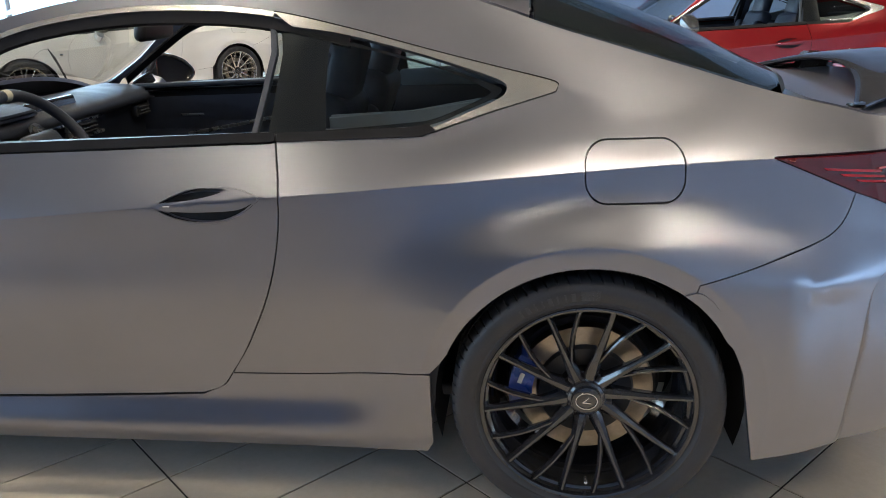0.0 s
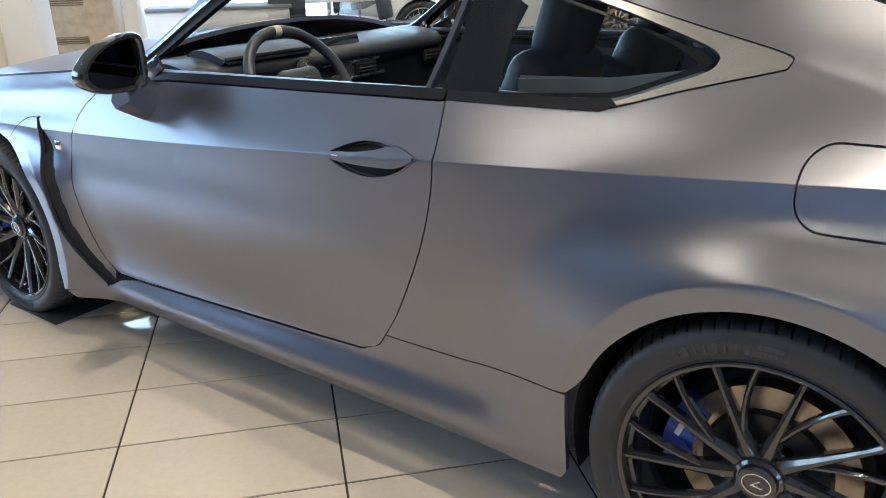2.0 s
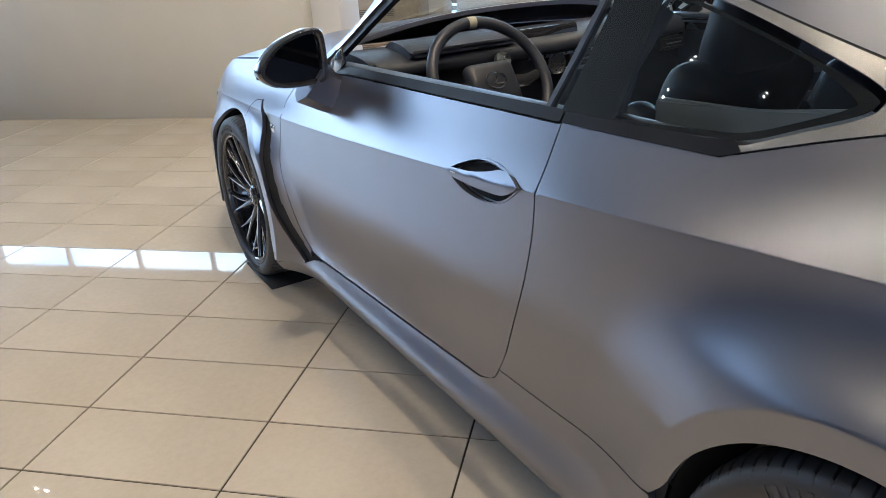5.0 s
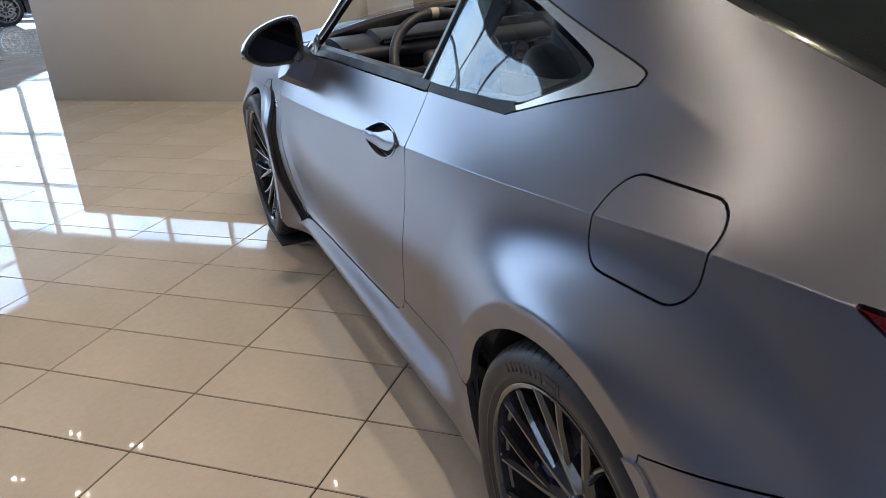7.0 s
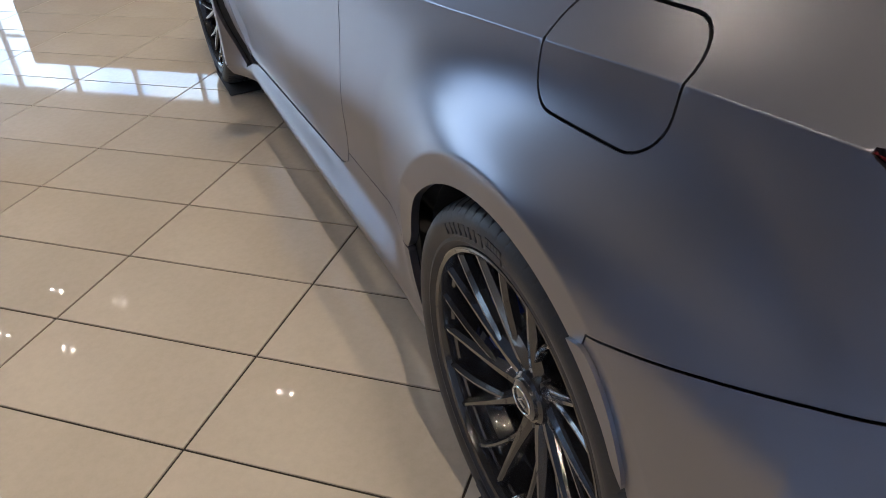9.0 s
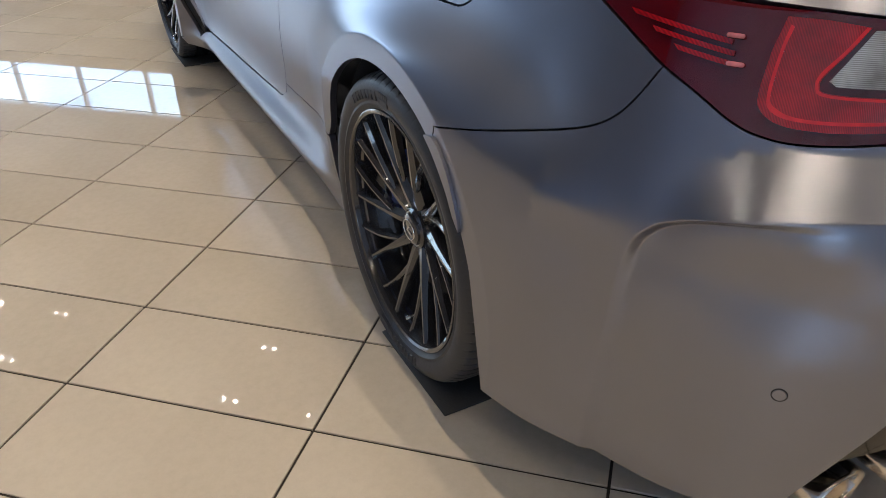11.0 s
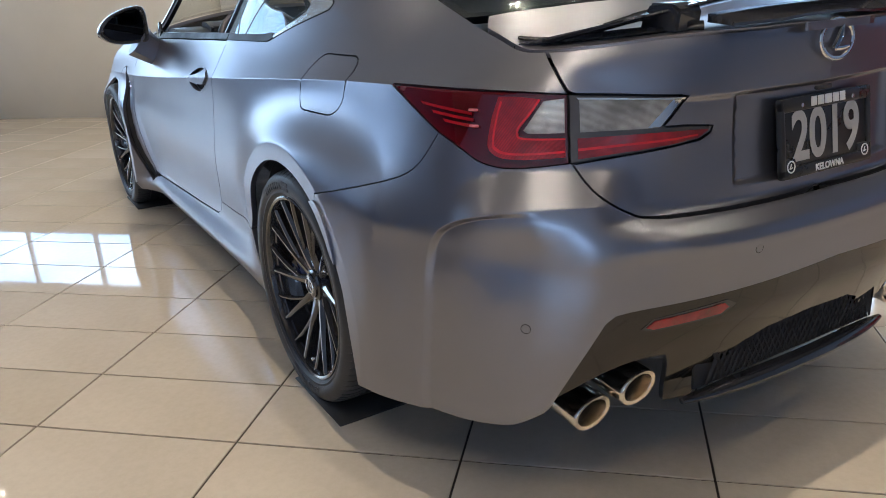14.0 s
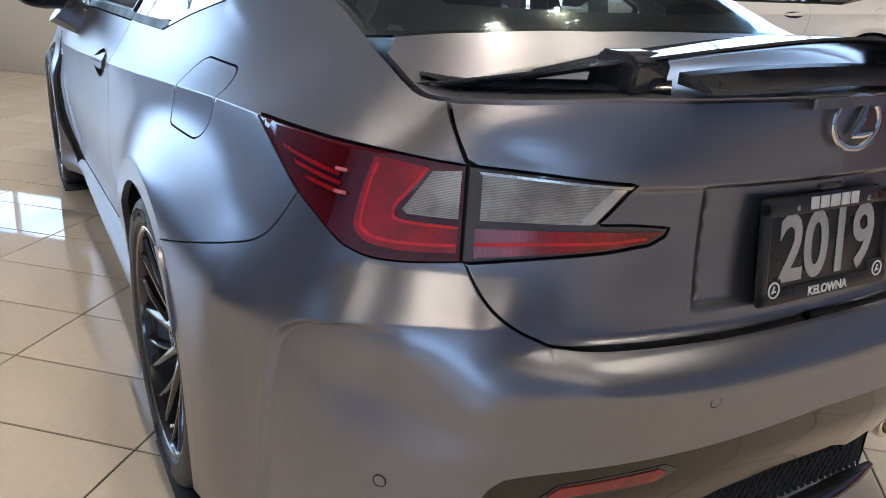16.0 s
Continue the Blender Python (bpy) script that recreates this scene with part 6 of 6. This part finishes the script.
def glazing(name, a0, b0, a1, b1, n, sill, head):
    """A tall glazed front of mullions, transoms and panes."""
    ob = thing(name, (0, 0, 0), "tall showroom glazing with dark metal mullions", "window", kind="structure")
    p0, p1 = room(a0, b0), room(a1, b1)
    d = p1 - p0
    ang = math.degrees(math.atan2(d.y, d.x))
    L = d.length
    bm = rbox((.07, .12, head - sill), .01, 1)
    me = bpy.data.meshes.new("mullion")
    bm.to_mesh(me)
    bm.free()
    me.materials.append(M["frame_metal"])
    for i in range(n + 1):
        m = new("mullion", me)
        m.matrix_world = Matrix.Translation(p0 + d * (i / n) + Vector((0, 0, (head + sill) / 2))) @ pose(0, 0, 0, 0, 0, ang)
        m.parent = ob
    for z in np.linspace(sill + .06, head - .08, round((head - sill) / 1.5) + 1):
        t = part("transom", rbox((L, .1, .07), .01, 1), "frame_metal", ob)
        t.matrix_world = Matrix.Translation(p0 + d / 2 + Vector((0, 0, z))) @ pose(0, 0, 0, 0, 0, ang)
    pn = part("pane", rbox((L, .008, head - sill), 0, 1), "glass", ob, smooth=False)
    pn.matrix_world = Matrix.Translation(p0 + d / 2 + Vector((0, 0, (head + sill) / 2))) @ pose(0, 0, 0, 0, 0, ang)
    pn.visible_shadow = False
    return ob


glazing("window_1", A0, -1.5, A0, B1, 6, 2.5, 7.8)
glazing("window_4", A0, 4.8, A0, B1, 2, 0, 2.5)
# unseen south window, added to put blue highlights on the car's rear
glazing("window_3", 6.0, B0 - .1, 9.3, B0 - .1, 2, 1.0, 2.2)
glazing("window_2", A0, B1, A1, B1, 18, 0, 5.6)


def backdrop(name, a0, b0, a1, b1, z1):
    bm = bmesh.new()
    bm.faces.new([bm.verts.new(p) for p in (room(a0, b0, .1), room(a1, b1, .1), room(a1, b1, z1), room(a0, b0, z1))])
    return tagged(part(name, bm, "sky_sheet", smooth=False), "bright cloudy sky outside the glazing", "sky", kind="structure")


backdrop("backdrop_1", A0 - 2, -3, A0 - 2, B1 + 2, 11)
# glowing sheet behind the added south window, no known source there
backdrop("backdrop_3", 4.0, B0 - 2, 16, B0 - 2, 5)
backdrop("backdrop_2", A0 - 2, B1 + 2, 13, B1 + 2, 8)
bm = bmesh.new()
bm.faces.new([bm.verts.new(Vector(p)) for p in ((-400, -400, -.15), (400, -400, -.15), (400, 400, -.15), (-400, 400, -.15))])
tagged(part("ground", bm, "asphalt"), "grey asphalt forecourt outside the glazing", "ground", kind="structure")


def twin_spot(a, b):
    ob = thing("ceiling_spot", room(a, b, HZ - .004), "recessed twin ceiling spot lamp", "ceiling lamp", "ceiling spots")
    part("housing", rbox((.46, .2, .02), .006, 1), "frame_metal", ob)
    for x in (-.12, .12):
        lamp = part("lamp_face", lathe([(.0, -.012), (.032, -.012), (.036, -.006)], 20, "Z"), "bulb", ob, "glowing warm lamp")
        lamp.location = (x, 0, 0)
    ob.rotation_euler = (0, 0, TURN)
    return ob


spot = twin_spot(LAMP_A[0], LAMP_B[0])
for i, la in enumerate(LAMP_A):
    for j, lb in enumerate(LAMP_B):
        if i or j:
            copy_thing(spot, Matrix.Translation(room(la, lb, HZ - .004)) @ pose(0, 0, 0, 0, 0, math.degrees(TURN)))


def other_car(paint, label, at, turn, rims):
    """Another coupe of the showroom, in its own paint."""
    ob = copy_thing(car, Matrix.Translation(at) @ pose(0, 0, 0, 0, 0, turn))
    ob["label"] = label
    for o in ob.children_recursive:
        if rims and "label" in o and "gloss black" in o["label"] and "wheel" in o["label"]:
            o["label"] = "silver multi-spoke alloy wheel with low-profile tyre"
        if rims and "label" in o and "caliper" in o["label"]:
            o["label"] = "bare metal brake caliper"
        for slot in o.material_slots:
            old = slot.material
            if old == M["paint"]:
                slot.link, slot.material = "OBJECT", M[paint]
            elif rims and old == M["gloss_black"] and o.name.split(".")[0] in ("rim", "spoke", "spoke_branch", "hub"):
                slot.link, slot.material = "OBJECT", M["satin"]
            elif rims and old == M["caliper"]:
                slot.link, slot.material = "OBJECT", M["disc"]
        if "label" in o and "grey" in o["label"]:
            o["label"] = o["label"].replace("matte grey", paint).replace("grey", paint)
    return ob


other_car("red", "glossy red coupe parked beyond the grey one", (2.83, 5.17, 0), 8, False)
other_car("white", "white car with silver alloy wheels far off", (-4.78, 8.78, 0), math.degrees(TURN), True)
other_car("black_paint", "black car with silver wheels behind the partition", (-19.42, -3.50, 0), 100, True)
wall_box("column_1", 3.25, 3.72, .18, .65, 0, HZ, "wall_white", "white square column at the end of the partition")
wall_box("column_2", 3.72, 4.10, 2.2, 2.6, 0, HZ, "wall_white", "white square column")


def louvred_cabinet(a, b):
    """A tall pale wood cabinet with narrow louvre slots."""
    ob = thing("cabinet", room(a, b), "pale wooden cabinet with louvred slots beside a column", "cabinet")
    ob.rotation_euler = (0, 0, TURN)
    part("body", rbox((.80, .45, 1.9), .006, 1, (0, 0, .95)), "wood", ob)
    for z in (.30, .62, .94, 1.26, 1.58):
        # flat strip for the slot, its inner shade put into the wood colour
        sl = part("louvre", rbox((.34, .012, .06), .002, 1, (0, -.226, z)), "wood_shade", ob)
        for k in range(3):
            part("slat", rbox((.34, .010, .006), .002, 1, (0, -.236, z - .018 + k * .018)), "wood", sl)
    return ob


louvred_cabinet(3.60, 1.75)


def low_counter(a, b):
    """A white service counter with a grey top."""
    ob = thing("counter", room(a, b), "white service counter with a grey top", "counter")
    ob.rotation_euler = (0, 0, TURN)
    part("body", rbox((1.6, .6, .70), .008, 1, (0, 0, .35)), "wall_white", ob)
    part("worktop", rbox((1.66, .66, .035), .008, 2, (0, 0, .72)), "wall_grey", ob)
    part("kick_board", rbox((1.5, .02, .08), .003, 1, (0, -.305, .045)), "wall_dark", ob)
    return ob


low_counter(4.75, 3.9)


def desk_chair(at, turn):
    """A dark chair on a four-legged frame."""
    ob = thing("chair", at, "black chair with slim metal legs on tiles", "chair", "visitor chairs")
    part("seat", rbox((.46, .46, .07), .03, 3, (0, 0, .45)), "leather", ob)
    part("backrest", rbox((.44, .06, .42), .025, 3, (0, .22, .72), (-10, 0, 0)), "leather", ob)
    for x in (-.2, .2):
        for y in (-.2, .2):
            part("leg", tube([(x, y, .43), (x * 1.15, y * 1.15, 0)], .012, 8, up=(1, 0, 0)), "frame_metal", ob)
    ob.rotation_euler = (0, 0, radians(turn))
    return ob


def table(at, turn):
    ob = thing("table", at, "white round-cornered table with metal legs on tiles", "table")
    part("tabletop", rbox((1.2, .7, .03), .012, 2, (0, 0, .735)), "wall_white", ob)
    for x in (-.52, .52):
        for y in (-.28, .28):
            part("leg", tube([(x, y, .72), (x, y, 0)], .018, 8, up=(1, 0, 0)), "frame_metal", ob)
    ob.rotation_euler = (0, 0, radians(turn))
    return ob


table(room(5.9, 4.4), 47)
for q, turn in (((5.5, 3.6), 40), ((6.4, 5.2), 220), ((6.9, 3.9), 110)):
    desk_chair(room(*q), turn)

# ---- floor ----
def floor_slab():
    bm = bmesh.new()
    vs = [bm.verts.new(room(a, b, -.004)) for a, b in ((-16, -16), (24, -16), (24, 18), (-16, 18))]
    bm.faces.new(vs)
    return tagged(part("floor", bm, "grout"), "polished beige tile floor with dark joints", "floor", kind="structure")


def tile_bm(w, h, bm=None, at=(0, 0), top=0.0):
    bm = bm or bmesh.new()
    c, d = .0012, .0012
    lo = [bm.verts.new(room_local(at[0] + x * w / 2, at[1] + y * h / 2, top - .0045)) for x, y in ((-1, -1), (1, -1), (1, 1), (-1, 1))]
    mi = [bm.verts.new(room_local(at[0] + x * w / 2, at[1] + y * h / 2, top - d)) for x, y in ((-1, -1), (1, -1), (1, 1), (-1, 1))]
    hi = [bm.verts.new(room_local(at[0] + x * (w / 2 - c), at[1] + y * (h / 2 - c), top)) for x, y in ((-1, -1), (1, -1), (1, 1), (-1, 1))]
    bm.faces.new(hi)
    for p, q in ((lo, mi), (mi, hi)):
        for i in range(4):
            bm.faces.new((p[i], p[(i + 1) % 4], q[(i + 1) % 4], q[i]))
    return bm


def room_local(a, b, z):
    v = A_AX * a + B_AX * b
    return (v.x, v.y, z)


PA, PB = .6197, .3110                      # tile pitch along and across
NODE = Vector((-.6916, -1.1792, 0))        # a joint crossing


def tiles(floor):
    me = bpy.data.meshes.new("tile")
    bm = tile_bm(PA - .006, PB - .006)
    bm.to_mesh(me)
    bm.free()
    me.materials.append(M["tile"])
    spots = []
    for i in range(-38, 46):
        for j in range(-75, 90):
            c = NODE + A_AX * ((i + .5) * PA) + B_AX * ((j + .5) * PB)
            rel = c - CORNER
            a, b = rel.dot(A_AX), rel.dot(B_AX)
            if -12 < a < 22 and -14 < b < 9:
                spots.append((c, abs(c.x + .9) / 1.25 + abs(c.y + 1.3)))
    spots.sort(key=lambda q: q[1])
    for c, _ in spots[:300]:
        ob = new("tile", me)
        ob.location = c
        ob.parent = floor
    V, F = [], []
    for c, _ in spots[300:]:
        k = len(V)
        for w, z in ((0, -.0045), (0, -.0012), (.0012, 0)):
            for x, y in ((-1, -1), (1, -1), (1, 1), (-1, 1)):
                p = c + A_AX * x * (PA / 2 - .003 - w) + B_AX * y * (PB / 2 - .003 - w)
                V.append((p.x, p.y, z))
        F.append((k + 8, k + 9, k + 10, k + 11))
        for o in (0, 4):
            for i in range(4):
                F.append((k + o + i, k + o + (i + 1) % 4, k + o + 4 + (i + 1) % 4, k + o + 4 + i))
    me2 = bpy.data.meshes.new("far_tiles")
    me2.from_pydata(V, [], F)
    link_mesh("far_tiles", me2, "tile_far", floor, smooth=False)["kind"] = "stuff"


ground = floor_slab()
tiles(ground)
